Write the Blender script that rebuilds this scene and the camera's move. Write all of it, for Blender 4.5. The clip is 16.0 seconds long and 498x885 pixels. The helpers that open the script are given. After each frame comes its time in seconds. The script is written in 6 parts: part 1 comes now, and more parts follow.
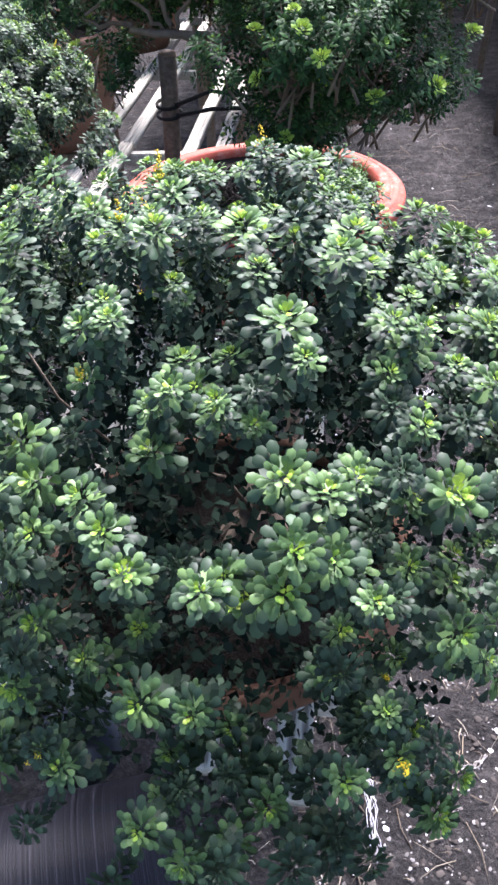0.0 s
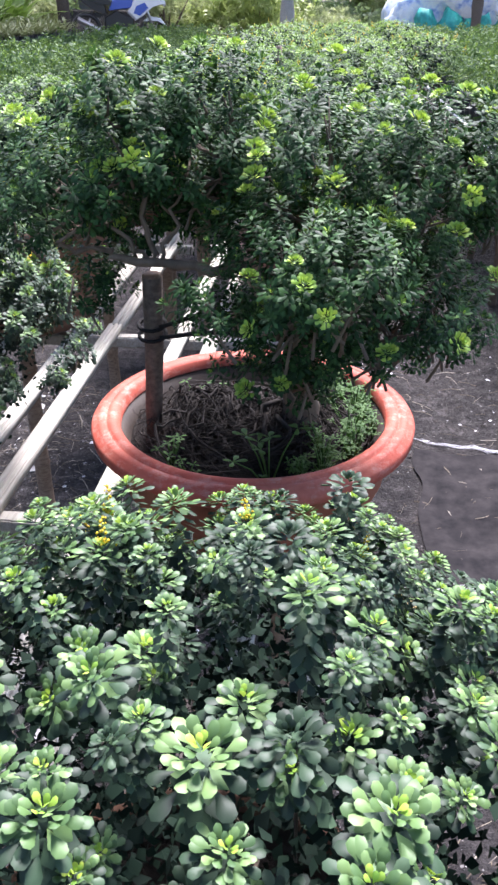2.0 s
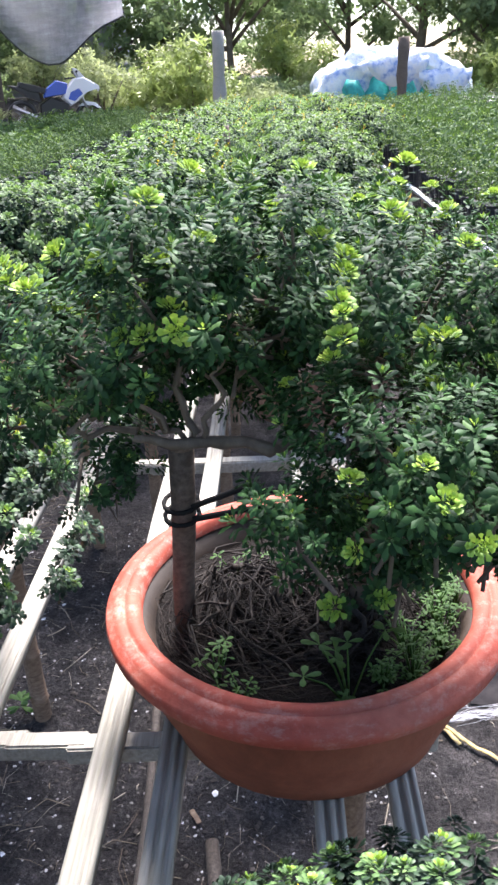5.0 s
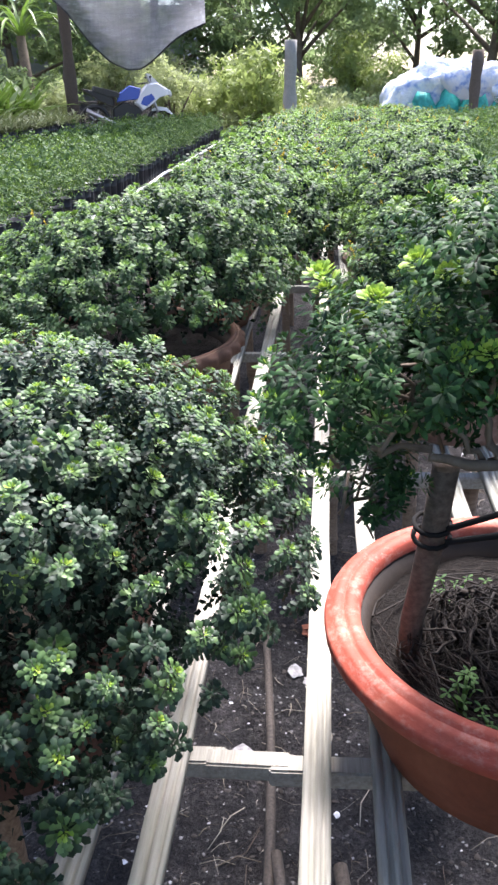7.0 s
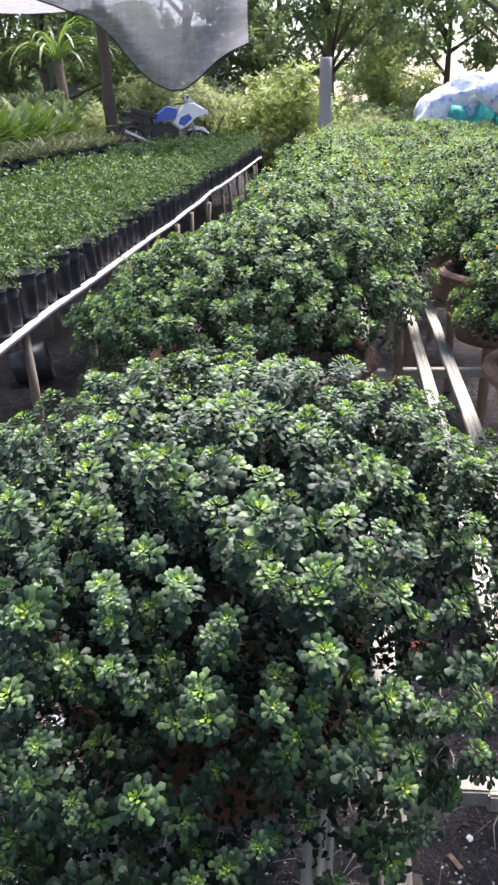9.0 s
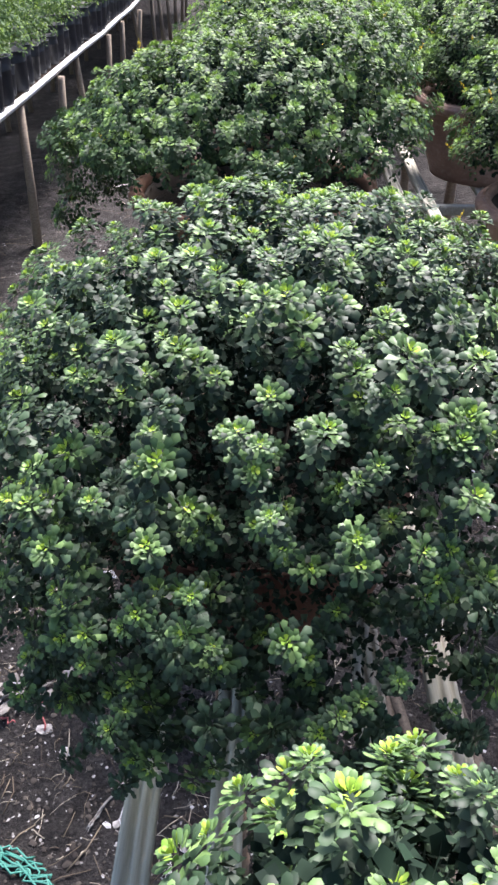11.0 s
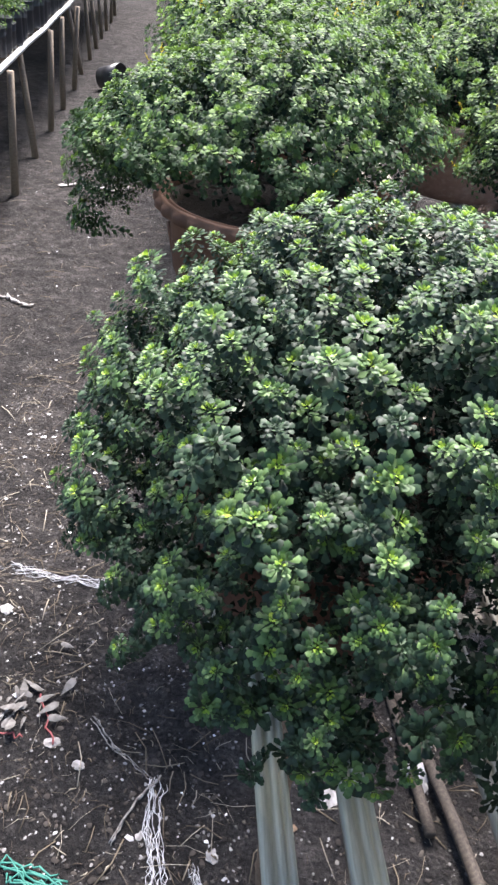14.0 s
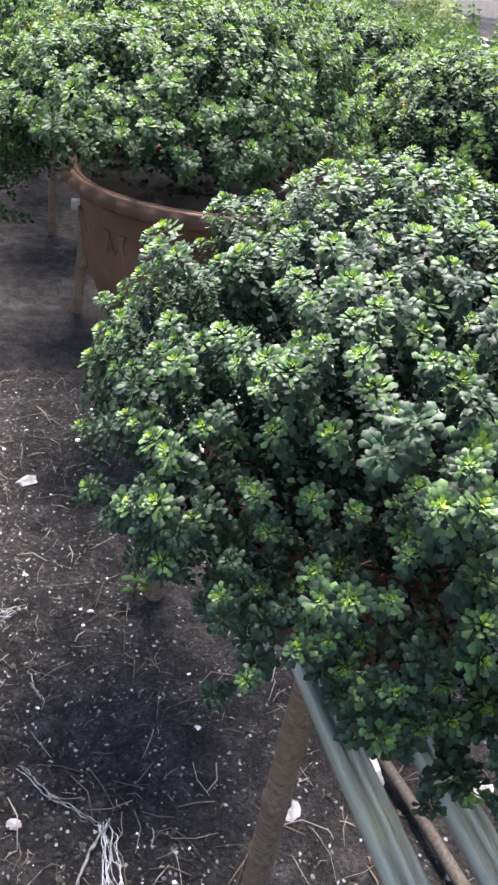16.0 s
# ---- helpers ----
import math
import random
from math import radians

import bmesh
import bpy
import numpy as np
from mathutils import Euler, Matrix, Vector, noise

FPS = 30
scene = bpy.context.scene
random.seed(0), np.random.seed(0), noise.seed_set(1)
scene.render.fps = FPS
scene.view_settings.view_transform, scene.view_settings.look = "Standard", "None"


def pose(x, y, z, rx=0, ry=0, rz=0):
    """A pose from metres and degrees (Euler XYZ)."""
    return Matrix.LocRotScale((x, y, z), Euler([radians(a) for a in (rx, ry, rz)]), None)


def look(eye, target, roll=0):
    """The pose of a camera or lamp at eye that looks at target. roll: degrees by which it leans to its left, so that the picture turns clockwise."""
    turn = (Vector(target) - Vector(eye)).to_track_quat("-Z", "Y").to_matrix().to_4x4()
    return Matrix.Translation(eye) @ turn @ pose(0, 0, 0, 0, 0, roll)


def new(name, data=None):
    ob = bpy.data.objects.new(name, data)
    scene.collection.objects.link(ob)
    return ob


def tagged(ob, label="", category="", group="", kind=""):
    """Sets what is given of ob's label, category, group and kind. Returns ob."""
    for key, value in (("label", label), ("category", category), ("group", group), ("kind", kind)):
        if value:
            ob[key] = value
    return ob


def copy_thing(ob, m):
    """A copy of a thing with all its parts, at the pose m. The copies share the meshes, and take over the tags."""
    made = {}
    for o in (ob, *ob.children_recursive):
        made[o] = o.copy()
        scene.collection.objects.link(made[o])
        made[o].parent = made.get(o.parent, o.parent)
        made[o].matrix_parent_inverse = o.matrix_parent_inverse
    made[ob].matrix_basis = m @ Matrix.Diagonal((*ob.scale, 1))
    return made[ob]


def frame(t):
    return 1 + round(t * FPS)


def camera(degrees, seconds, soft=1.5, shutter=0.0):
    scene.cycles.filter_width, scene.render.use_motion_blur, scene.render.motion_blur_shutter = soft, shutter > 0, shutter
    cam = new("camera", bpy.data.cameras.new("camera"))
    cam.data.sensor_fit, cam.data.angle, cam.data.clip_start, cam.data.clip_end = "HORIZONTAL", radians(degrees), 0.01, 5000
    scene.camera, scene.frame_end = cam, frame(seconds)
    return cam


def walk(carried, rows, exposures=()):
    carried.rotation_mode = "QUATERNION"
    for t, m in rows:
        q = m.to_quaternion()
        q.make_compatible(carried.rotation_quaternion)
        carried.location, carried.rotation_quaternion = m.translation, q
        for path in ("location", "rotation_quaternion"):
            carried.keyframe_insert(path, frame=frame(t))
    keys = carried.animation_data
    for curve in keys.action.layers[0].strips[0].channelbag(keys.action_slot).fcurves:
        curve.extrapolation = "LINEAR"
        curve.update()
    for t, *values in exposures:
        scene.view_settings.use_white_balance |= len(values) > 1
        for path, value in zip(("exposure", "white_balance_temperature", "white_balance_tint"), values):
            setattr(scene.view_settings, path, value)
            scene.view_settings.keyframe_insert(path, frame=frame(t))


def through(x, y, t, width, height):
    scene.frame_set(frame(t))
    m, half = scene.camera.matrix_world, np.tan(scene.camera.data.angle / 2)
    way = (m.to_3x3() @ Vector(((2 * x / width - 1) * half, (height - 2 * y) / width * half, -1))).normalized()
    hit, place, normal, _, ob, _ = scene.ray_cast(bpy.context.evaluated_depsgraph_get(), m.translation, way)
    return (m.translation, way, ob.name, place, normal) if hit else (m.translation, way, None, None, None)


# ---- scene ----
cam = camera(34.9, 16.0, soft=2.7)
PATH = [
    (0, (0.01, 0.08, 1.6), (-0.187, 1.634, 0.357), -2.9),
    (0.5, (-0.018, 0.099, 1.619), (-0.06, 1.715, 0.441), -0.9),
    (1, (-0.04, 0.174, 1.647), (-0.104, 1.874, 0.595), 0.8),
    (1.5, (-0.021, 0.267, 1.655), (-0.171, 2.005, 0.678), -0.1),
    (2, (-0.008, 0.357, 1.649), (-0.193, 2.093, 0.674), -0.2),
    (2.5, (-0.046, 0.475, 1.66), (-0.167, 2.224, 0.698), -3.7),
    (3, (-0.082, 0.568, 1.667), (-0.065, 2.315, 0.693), -4.0),
    (3.2, (-0.085, 0.612, 1.66), (-0.024, 2.353, 0.678), -3.8),
    (5.3, (-0.176, 0.666, 1.679), (-0.296, 2.492, 0.873), -2.9),
    (5.5, (-0.19, 0.689, 1.672), (-0.347, 2.52, 0.882), -2.7),
    (6, (-0.215, 0.689, 1.671), (-0.523, 2.504, 0.888), -1.1),
    (6.5, (-0.302, 0.685, 1.671), (-0.612, 2.486, 0.86), -0.5),
    (7, (-0.403, 0.674, 1.68), (-0.587, 2.489, 0.862), -1.7),
    (7.5, (-0.467, 0.658, 1.686), (-0.744, 2.479, 0.905), -1.3),
    (8, (-0.518, 0.665, 1.678), (-0.918, 2.451, 0.872), -0.4),
    (8.2, (-0.555, 0.673, 1.692), (-0.958, 2.453, 0.875), -3.1),
    (8.5, (-0.608, 0.659, 1.693), (-0.957, 2.468, 0.915), -2.8),
    (9, (-0.654, 0.654, 1.695), (-0.905, 2.478, 0.914), -3.0),
    (9.5, (-0.68, 0.628, 1.695), (-0.922, 2.459, 0.929), -2.5),
    (10, (-0.708, 0.613, 1.689), (-1.019, 2.39, 0.826), -1.5),
    (10.1, (-0.719, 0.62, 1.684), (-1.026, 2.382, 0.789), -1.3),
    (10.2, (-0.743, 0.634, 1.675), (-0.988, 2.354, 0.683), -0.4),
    (12.3, (-0.885, 0.692, 1.706), (-0.809, 2.306, 0.526), 0.3),
    (12.5, (-0.916, 0.693, 1.708), (-0.807, 2.312, 0.539), 0.9),
    (13, (-0.984, 0.691, 1.704), (-0.858, 2.303, 0.526), 1.4),
    (13.5, (-1.034, 0.689, 1.695), (-0.927, 2.301, 0.516), 2.0),
    (14, (-1.072, 0.678, 1.687), (-0.9, 2.325, 0.565), 4.7),
    (14.5, (-1.093, 0.703, 1.652), (-0.894, 2.362, 0.553), 7.6),
    (15, (-1.164, 0.761, 1.619), (-0.666, 2.328, 0.481), 9.2),
    (15.5, (-1.264, 0.802, 1.593), (-0.649, 2.351, 0.488), 8.6),
    (16, (-1.33, 0.81, 1.582), (-0.68, 2.379, 0.526), 9.8),
]
walk(cam, [(t, look(eye, target, roll)) for t, eye, target, roll in PATH], exposures=[(0.0, 2.10, 6200, 22), (1.0, 2.14, 6200, 22), (2.0, 2.00, 6200, 22), (3.0, 2.05, 6350, 18), (5.5, 2.10, 6400, 18), (7.0, 2.00, 6400, 18), (8.0, 1.84, 6700, 20), (9.0, 1.78, 6600, 20), (10.0, 1.90, 6700, 20), (12.5, 1.80, 6400, 15), (14.5, 2.06, 6700, 15), (16.0, 2.17, 6700, 15)])

# ---- world and sun: a bright, thinly overcast sky ----
world = bpy.data.worlds.new("sky")
scene.world = world
world.use_nodes = True
wn, wl = world.node_tree.nodes, world.node_tree.links
sky = wn.new("ShaderNodeTexSky")
sky.sky_type = "NISHITA"
sky.sun_disc = False
SUN_UP, SUN_TURN = radians(60), radians(12)
sky.sun_elevation, sky.sun_rotation = SUN_UP, SUN_TURN
sky.air_density, sky.dust_density, sky.ozone_density = 1.0, 1.2, 1.0
wl.new(sky.outputs["Color"], wn["Background"].inputs["Color"])
wn["Background"].inputs["Strength"].default_value = 0.088
sun_lamp = bpy.data.lights.new("sun", "SUN")
sun_lamp.energy, sun_lamp.angle, sun_lamp.color = 4.7, radians(24), (1.0, 0.975, 0.965)
sun = new("sun", sun_lamp)
sun_dir = Vector((math.sin(SUN_TURN) * math.cos(SUN_UP), math.cos(SUN_TURN) * math.cos(SUN_UP), math.sin(SUN_UP)))
sun.matrix_world = look(sun_dir * 40, (0, 0, 0))


# ---- materials ----
def shader(name, base, rough=0.6, metal=0.0, spec=0.5):
    m = bpy.data.materials.new(name)
    m.use_nodes = True
    n, l = m.node_tree.nodes, m.node_tree.links
    p = n["Principled BSDF"]
    p.inputs["Base Color"].default_value = (*base, 1)
    p.inputs["Roughness"].default_value = rough
    p.inputs["Metallic"].default_value = metal
    p.inputs["Specular IOR Level"].default_value = spec
    return m, n, l, p


def ramp(n, l, fac, stops):
    r = n.new("ShaderNodeValToRGB")
    e = r.color_ramp.elements
    while len(e) < len(stops):
        e.new(0.5)
    for k, (pos, col) in enumerate(stops):
        e[k].position, e[k].color = pos, (*col, 1)
    l.new(fac, r.inputs["Fac"])
    return r.outputs["Color"]


def noise_node(n, l, scale, detail=4.0, rough=0.55, coords="Object", stretch=None):
    tc = n.new("ShaderNodeTexCoord")
    t = n.new("ShaderNodeTexNoise")
    t.inputs["Scale"].default_value = scale
    t.inputs["Detail"].default_value = detail
    t.inputs["Roughness"].default_value = rough
    if stretch:
        mp = n.new("ShaderNodeMapping")
        mp.inputs["Scale"].default_value = stretch
        l.new(tc.outputs[coords], mp.inputs["Vector"])
        l.new(mp.outputs["Vector"], t.inputs["Vector"])
    else:
        l.new(tc.outputs[coords], t.inputs["Vector"])
    return t.outputs["Fac"]


def mixed(n, l, fac, a, b, mode="MIX"):
    m = n.new("ShaderNodeMix")
    m.data_type, m.blend_type = "RGBA", mode
    for s, v in ((0, fac), (6, a), (7, b)):
        if isinstance(v, tuple):
            m.inputs[s].default_value = (*v, 1)
        elif isinstance(v, (int, float)):
            m.inputs[s].default_value = v
        else:
            l.new(v, m.inputs[s])
    return m.outputs[2]


def bump(n, l, p, height, strength=0.4, dist=0.01):
    b = n.new("ShaderNodeBump")
    b.inputs["Strength"].default_value = strength
    b.inputs["Distance"].default_value = dist
    l.new(height, b.inputs["Height"])
    l.new(b.outputs["Normal"], p.inputs["Normal"])


def leaf_material(name, stops, rough=0.32, shine=0.5, through=0.12, glow=(0.2, 0.4, 0.05)):
    m, n, l, p = shader(name, stops[0][1], rough, 0.0, shine)
    g = n.new("ShaderNodeNewGeometry")
    col = ramp(n, l, g.outputs["Random Per Island"], stops)
    spots = noise_node(n, l, 90, 3)
    col = mixed(n, l, 0.35, col, ramp(n, l, spots, [(0.3, (0.55, 0.6, 0.5)), (0.7, (1.25, 1.2, 1.1))]), "MULTIPLY")
    l.new(col, p.inputs["Base Color"])
    r = n.new("ShaderNodeMapRange")
    r.inputs["To Min"].default_value, r.inputs["To Max"].default_value = rough - 0.08, rough + 0.16
    l.new(noise_node(n, l, 35, 2), r.inputs["Value"])
    l.new(r.outputs["Result"], p.inputs["Roughness"])
    t = n.new("ShaderNodeBsdfTranslucent")
    t.inputs["Color"].default_value = (*glow, 1)
    mx = n.new("ShaderNodeMixShader")
    mx.inputs[0].default_value = through
    l.new(p.outputs[0], mx.inputs[1])
    l.new(t.outputs[0], mx.inputs[2])
    l.new(mx.outputs[0], n["Material Output"].inputs["Surface"])
    return m


LEAF = leaf_material("leaf_mature", [(0.0, (0.011, 0.0225, 0.0125)), (0.45, (0.019, 0.039, 0.020)), (0.8, (0.033, 0.065, 0.034)), (1.0, (0.060, 0.105, 0.056))], 0.50, 0.27, 0.04, (0.07, 0.13, 0.04))
LEAF_MID = leaf_material("leaf_half_grown", [(0.0, (0.043, 0.090, 0.034)), (0.6, (0.092, 0.168, 0.058)), (1.0, (0.165, 0.265, 0.095))], 0.46, 0.32, 0.10, (0.15, 0.28, 0.06))
# seedling green, and partly a lighter, lit copy of the shrub leaf
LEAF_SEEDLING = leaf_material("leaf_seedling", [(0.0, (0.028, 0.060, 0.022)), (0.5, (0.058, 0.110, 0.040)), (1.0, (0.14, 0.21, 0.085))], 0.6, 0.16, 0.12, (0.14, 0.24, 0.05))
LEAF_NEW = leaf_material("leaf_young", [(0.0, (0.15, 0.30, 0.045)), (0.6, (0.27, 0.43, 0.060)), (1.0, (0.42, 0.53, 0.085))], 0.48, 0.38, 0.25, (0.34, 0.48, 0.06))
FLOWER = leaf_material("flower_yellow", [(0.0, (0.62, 0.42, 0.02)), (1.0, (0.75, 0.58, 0.03))], 0.5, 0.3, 0.1, (0.7, 0.5, 0.03))
LEAVES = [LEAF, LEAF_MID, LEAF_NEW, FLOWER]
BONSAI_LEAF = leaf_material("bonsai_leaf", [(0.0, (0.008, 0.024, 0.009)), (0.5, (0.018, 0.050, 0.017)), (1.0, (0.046, 0.112, 0.034))], 0.5, 0.13, 0.05, (0.06, 0.14, 0.03))
BONSAI_MID = leaf_material("bonsai_leaf_half_grown", [(0.0, (0.022, 0.060, 0.018)), (0.6, (0.045, 0.105, 0.030)), (1.0, (0.10, 0.19, 0.05))], 0.5, 0.16, 0.10, (0.12, 0.26, 0.04))
BONSAI_LEAVES = [BONSAI_LEAF, BONSAI_MID, LEAF_NEW, FLOWER]
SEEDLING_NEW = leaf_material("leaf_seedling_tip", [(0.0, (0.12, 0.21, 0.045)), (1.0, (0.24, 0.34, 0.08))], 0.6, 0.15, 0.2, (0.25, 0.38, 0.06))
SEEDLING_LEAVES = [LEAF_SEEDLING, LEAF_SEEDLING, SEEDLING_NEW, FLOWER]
FAR_LEAF = leaf_material("leaf_dark_green", [(0.0, (0.015, 0.033, 0.014)), (0.5, (0.029, 0.060, 0.024)), (1.0, (0.064, 0.118, 0.046))], 0.55, 0.2, 0.08, (0.08, 0.16, 0.04))
FAR_MID = leaf_material("leaf_fresh_green", [(0.0, (0.062, 0.125, 0.038)), (0.6, (0.118, 0.205, 0.060)), (1.0, (0.20, 0.31, 0.09))], 0.55, 0.22, 0.12, (0.18, 0.30, 0.05))
FAR_NEW = leaf_material("leaf_far_tip", [(0.0, (0.14, 0.27, 0.06)), (1.0, (0.27, 0.41, 0.09))], 0.55, 0.25, 0.2, (0.25, 0.40, 0.06))
FAR_LEAVES = [FAR_LEAF, FAR_MID, FAR_NEW, FLOWER]
# near-black copy of the shrub leaf, with the inner shade in its colour
SHADE_LEAF = leaf_material("leaf_inner_shade", [(0.0, (0.006, 0.013, 0.009)), (1.0, (0.016, 0.034, 0.021))], 0.7, 0.12, 0.0, (0.03, 0.06, 0.02))
# olive and tree leaf colours are raised to stand in for distance haze
OLIVE_LEAF = leaf_material("olive_leaf", [(0.0, (0.13, 0.16, 0.075)), (0.5, (0.21, 0.25, 0.12)), (1.0, (0.32, 0.36, 0.19))], 0.6, 0.25, 0.45, (0.36, 0.42, 0.18))
TREE_LEAF = leaf_material("tree_leaf", [(0.0, (0.075, 0.115, 0.062)), (0.5, (0.12, 0.175, 0.09)), (1.0, (0.20, 0.26, 0.13))], 0.55, 0.3, 0.5, (0.28, 0.38, 0.16))
SHRUB_LEAF = leaf_material("shrub_leaf", [(0.0, (0.13, 0.18, 0.055)), (0.5, (0.20, 0.26, 0.075)), (1.0, (0.30, 0.36, 0.11))], 0.5, 0.35, 0.4, (0.36, 0.45, 0.14))
FERN_LEAF = leaf_material("broad_leaf", [(0.0, (0.08, 0.14, 0.04)), (0.6, (0.14, 0.23, 0.05)), (1.0, (0.24, 0.34, 0.08))], 0.42, 0.45, 0.25, (0.22, 0.38, 0.06))
GRASS_LEAF = leaf_material("striped_leaf", [(0.0, (0.10, 0.14, 0.06)), (0.5, (0.20, 0.24, 0.11)), (1.0, (0.34, 0.36, 0.2))], 0.5, 0.4, 0.2, (0.25, 0.32, 0.12))
WEED_LEAF = leaf_material("weed_leaf", [(0.0, (0.030, 0.075, 0.020)), (1.0, (0.075, 0.15, 0.04))], 0.55, 0.2, 0.25, (0.2, 0.4, 0.08))

BARK, n, l, p = shader("bark", (0.12, 0.09, 0.065), 0.85)
f = noise_node(n, l, 60, 6, 0.65, stretch=(1, 1, 0.3))
l.new(mixed(n, l, 0.5, ramp(n, l, f, [(0.25, (0.06, 0.044, 0.032)), (0.55, (0.17, 0.13, 0.092)), (0.8, (0.30, 0.25, 0.19))]), ramp(n, l, noise_node(n, l, 9, 3), [(0.3, (0.06, 0.043, 0.029)), (0.7, (0.15, 0.115, 0.082))])), p.inputs["Base Color"])
bump(n, l, p, f, 0.6, 0.004)

# brown roots, darkened for the shade of the tree over the pot
ROOT, n, l, p = shader("shaded_root_bark", (0.14, 0.11, 0.08), 0.9)
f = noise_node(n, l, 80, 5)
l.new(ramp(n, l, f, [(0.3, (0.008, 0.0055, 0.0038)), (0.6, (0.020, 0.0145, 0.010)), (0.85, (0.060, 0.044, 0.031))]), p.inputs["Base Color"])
bump(n, l, p, f, 0.5, 0.003)

SOIL, n, l, p = shader("soil", (0.04, 0.033, 0.027), 0.95, 0, 0.3)
f = noise_node(n, l, 11, 10, 0.78)
fine = noise_node(n, l, 95, 6, 0.75)
col = ramp(n, l, f, [(0.36, (0.022, 0.020, 0.020)), (0.5, (0.055, 0.050, 0.049)), (0.68, (0.135, 0.124, 0.120))])
l.new(mixed(n, l, 0.7, col, ramp(n, l, fine, [(0.36, (0.22, 0.22, 0.22)), (0.64, (1.75, 1.7, 1.65))]), "MULTIPLY"), p.inputs["Base Color"])
broad = noise_node(n, l, 2.6, 6, 0.7)
l.new(mixed(n, l, 0.55, p.inputs["Base Color"].links[0].from_socket, ramp(n, l, broad, [(0.36, (0.45, 0.44, 0.44)), (0.62, (1.35, 1.33, 1.32))]), "MULTIPLY"), p.inputs["Base Color"])
both = n.new("ShaderNodeMath")
both.operation = "ADD"
l.new(fine, both.inputs[0])
l.new(f, both.inputs[1])
bump(n, l, p, both.outputs[0], 1.0, 0.06)

# dark soil; the canopy's shade is put into the colour as well
POT_SOIL, n, l, p = shader("shaded_potting_soil", (0.03, 0.022, 0.016), 0.95, 0, 0.2)
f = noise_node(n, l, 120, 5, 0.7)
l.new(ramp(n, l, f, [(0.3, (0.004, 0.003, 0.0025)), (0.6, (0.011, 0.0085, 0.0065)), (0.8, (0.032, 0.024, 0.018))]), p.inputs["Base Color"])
bump(n, l, p, f, 1.0, 0.01)


def clay(name, deep, mid, pale, chalk, chalk_from=0.56):
    m, n, l, p = shader(name, mid, 0.72, 0, 0.35)
    big = noise_node(n, l, 5, 5, 0.6)
    fine = noise_node(n, l, 70, 5, 0.65)
    col = ramp(n, l, big, [(0.3, deep), (0.5, mid), (0.72, pale)])
    col = mixed(n, l, 0.3, col, ramp(n, l, fine, [(0.3, (0.5, 0.5, 0.5)), (0.7, (1.3, 1.3, 1.3))]), "MULTIPLY")
    wear = noise_node(n, l, 34, 9, 0.8, stretch=(1, 1, 2.0))
    mask = n.new("ShaderNodeMapRange")
    mask.inputs["From Min"].default_value, mask.inputs["From Max"].default_value = chalk_from, chalk_from + 0.16
    mask.inputs["To Max"].default_value = 0.34
    l.new(wear, mask.inputs["Value"])
    l.new(mixed(n, l, mask.outputs["Result"], col, chalk), p.inputs["Base Color"])
    bump(n, l, p, fine, 0.35, 0.003)
    return m


CLAY_ORANGE = clay("painted_clay_orange", (0.28, 0.05, 0.028), (0.40, 0.080, 0.048), (0.48, 0.15, 0.095), (0.60, 0.46, 0.38), 0.50)
CLAY_BODY = clay("clay_body", (0.16, 0.05, 0.026), (0.25, 0.078, 0.040), (0.33, 0.12, 0.065), (0.42, 0.30, 0.22), 0.68)
# inner pot wall, a darker brown than the outside
POT_INNER = clay("dark_inner_wall", (0.018, 0.012, 0.008), (0.034, 0.023, 0.015), (0.06, 0.042, 0.028), (0.10, 0.08, 0.06), 0.62)
# dark red clay, deepened further for the shade under the leaves
CLAY_DARK_SHADED = clay("shaded_dark_red_clay", (0.046, 0.021, 0.014), (0.080, 0.035, 0.023), (0.125, 0.058, 0.038), (0.20, 0.15, 0.11), 0.66)
CLAY_PALE = clay("weathered_terracotta", (0.13, 0.075, 0.055), (0.21, 0.125, 0.095), (0.29, 0.19, 0.15), (0.42, 0.36, 0.31), 0.50)
CLAY_BROWN = clay("terracotta_brown", (0.080, 0.041, 0.025), (0.142, 0.071, 0.042), (0.215, 0.116, 0.074), (0.27, 0.20, 0.15), 0.66)


def timber(name, dark, mid, pale, algae=None):
    m, n, l, p = shader(name, mid, 0.75, 0, 0.35)
    grain = noise_node(n, l, 14, 6, 0.65, stretch=(9, 0.5, 9))
    blot = noise_node(n, l, 4, 4)
    col = ramp(n, l, grain, [(0.3, dark), (0.5, mid), (0.75, pale)])
    col = mixed(n, l, 0.45, col, ramp(n, l, blot, [(0.3, (0.6, 0.6, 0.56)), (0.7, (1.15, 1.12, 1.05))]), "MULTIPLY")
    if algae:
        a = n.new("ShaderNodeMapRange")
        a.inputs["From Min"].default_value, a.inputs["From Max"].default_value, a.inputs["To Max"].default_value = 0.48, 0.66, 0.7
        l.new(noise_node(n, l, 2.2, 5, 0.6), a.inputs["Value"])
        col = mixed(n, l, a.outputs["Result"], col, algae)
    l.new(col, p.inputs["Base Color"])
    bump(n, l, p, grain, 0.35, 0.002)
    return m


BATTEN = timber("weathered_batten", (0.27, 0.255, 0.215), (0.42, 0.40, 0.345), (0.56, 0.535, 0.47), (0.25, 0.26, 0.20))
OLD_BATTEN = timber("grey_old_batten", (0.27, 0.27, 0.22), (0.43, 0.43, 0.36), (0.58, 0.575, 0.49), (0.27, 0.30, 0.21))
BAMBOO = timber("old_bamboo", (0.10, 0.065, 0.045), (0.19, 0.125, 0.085), (0.30, 0.22, 0.16))
LEG_WOOD = timber("dry_bamboo", (0.13, 0.10, 0.08), (0.22, 0.175, 0.135), (0.32, 0.27, 0.21))
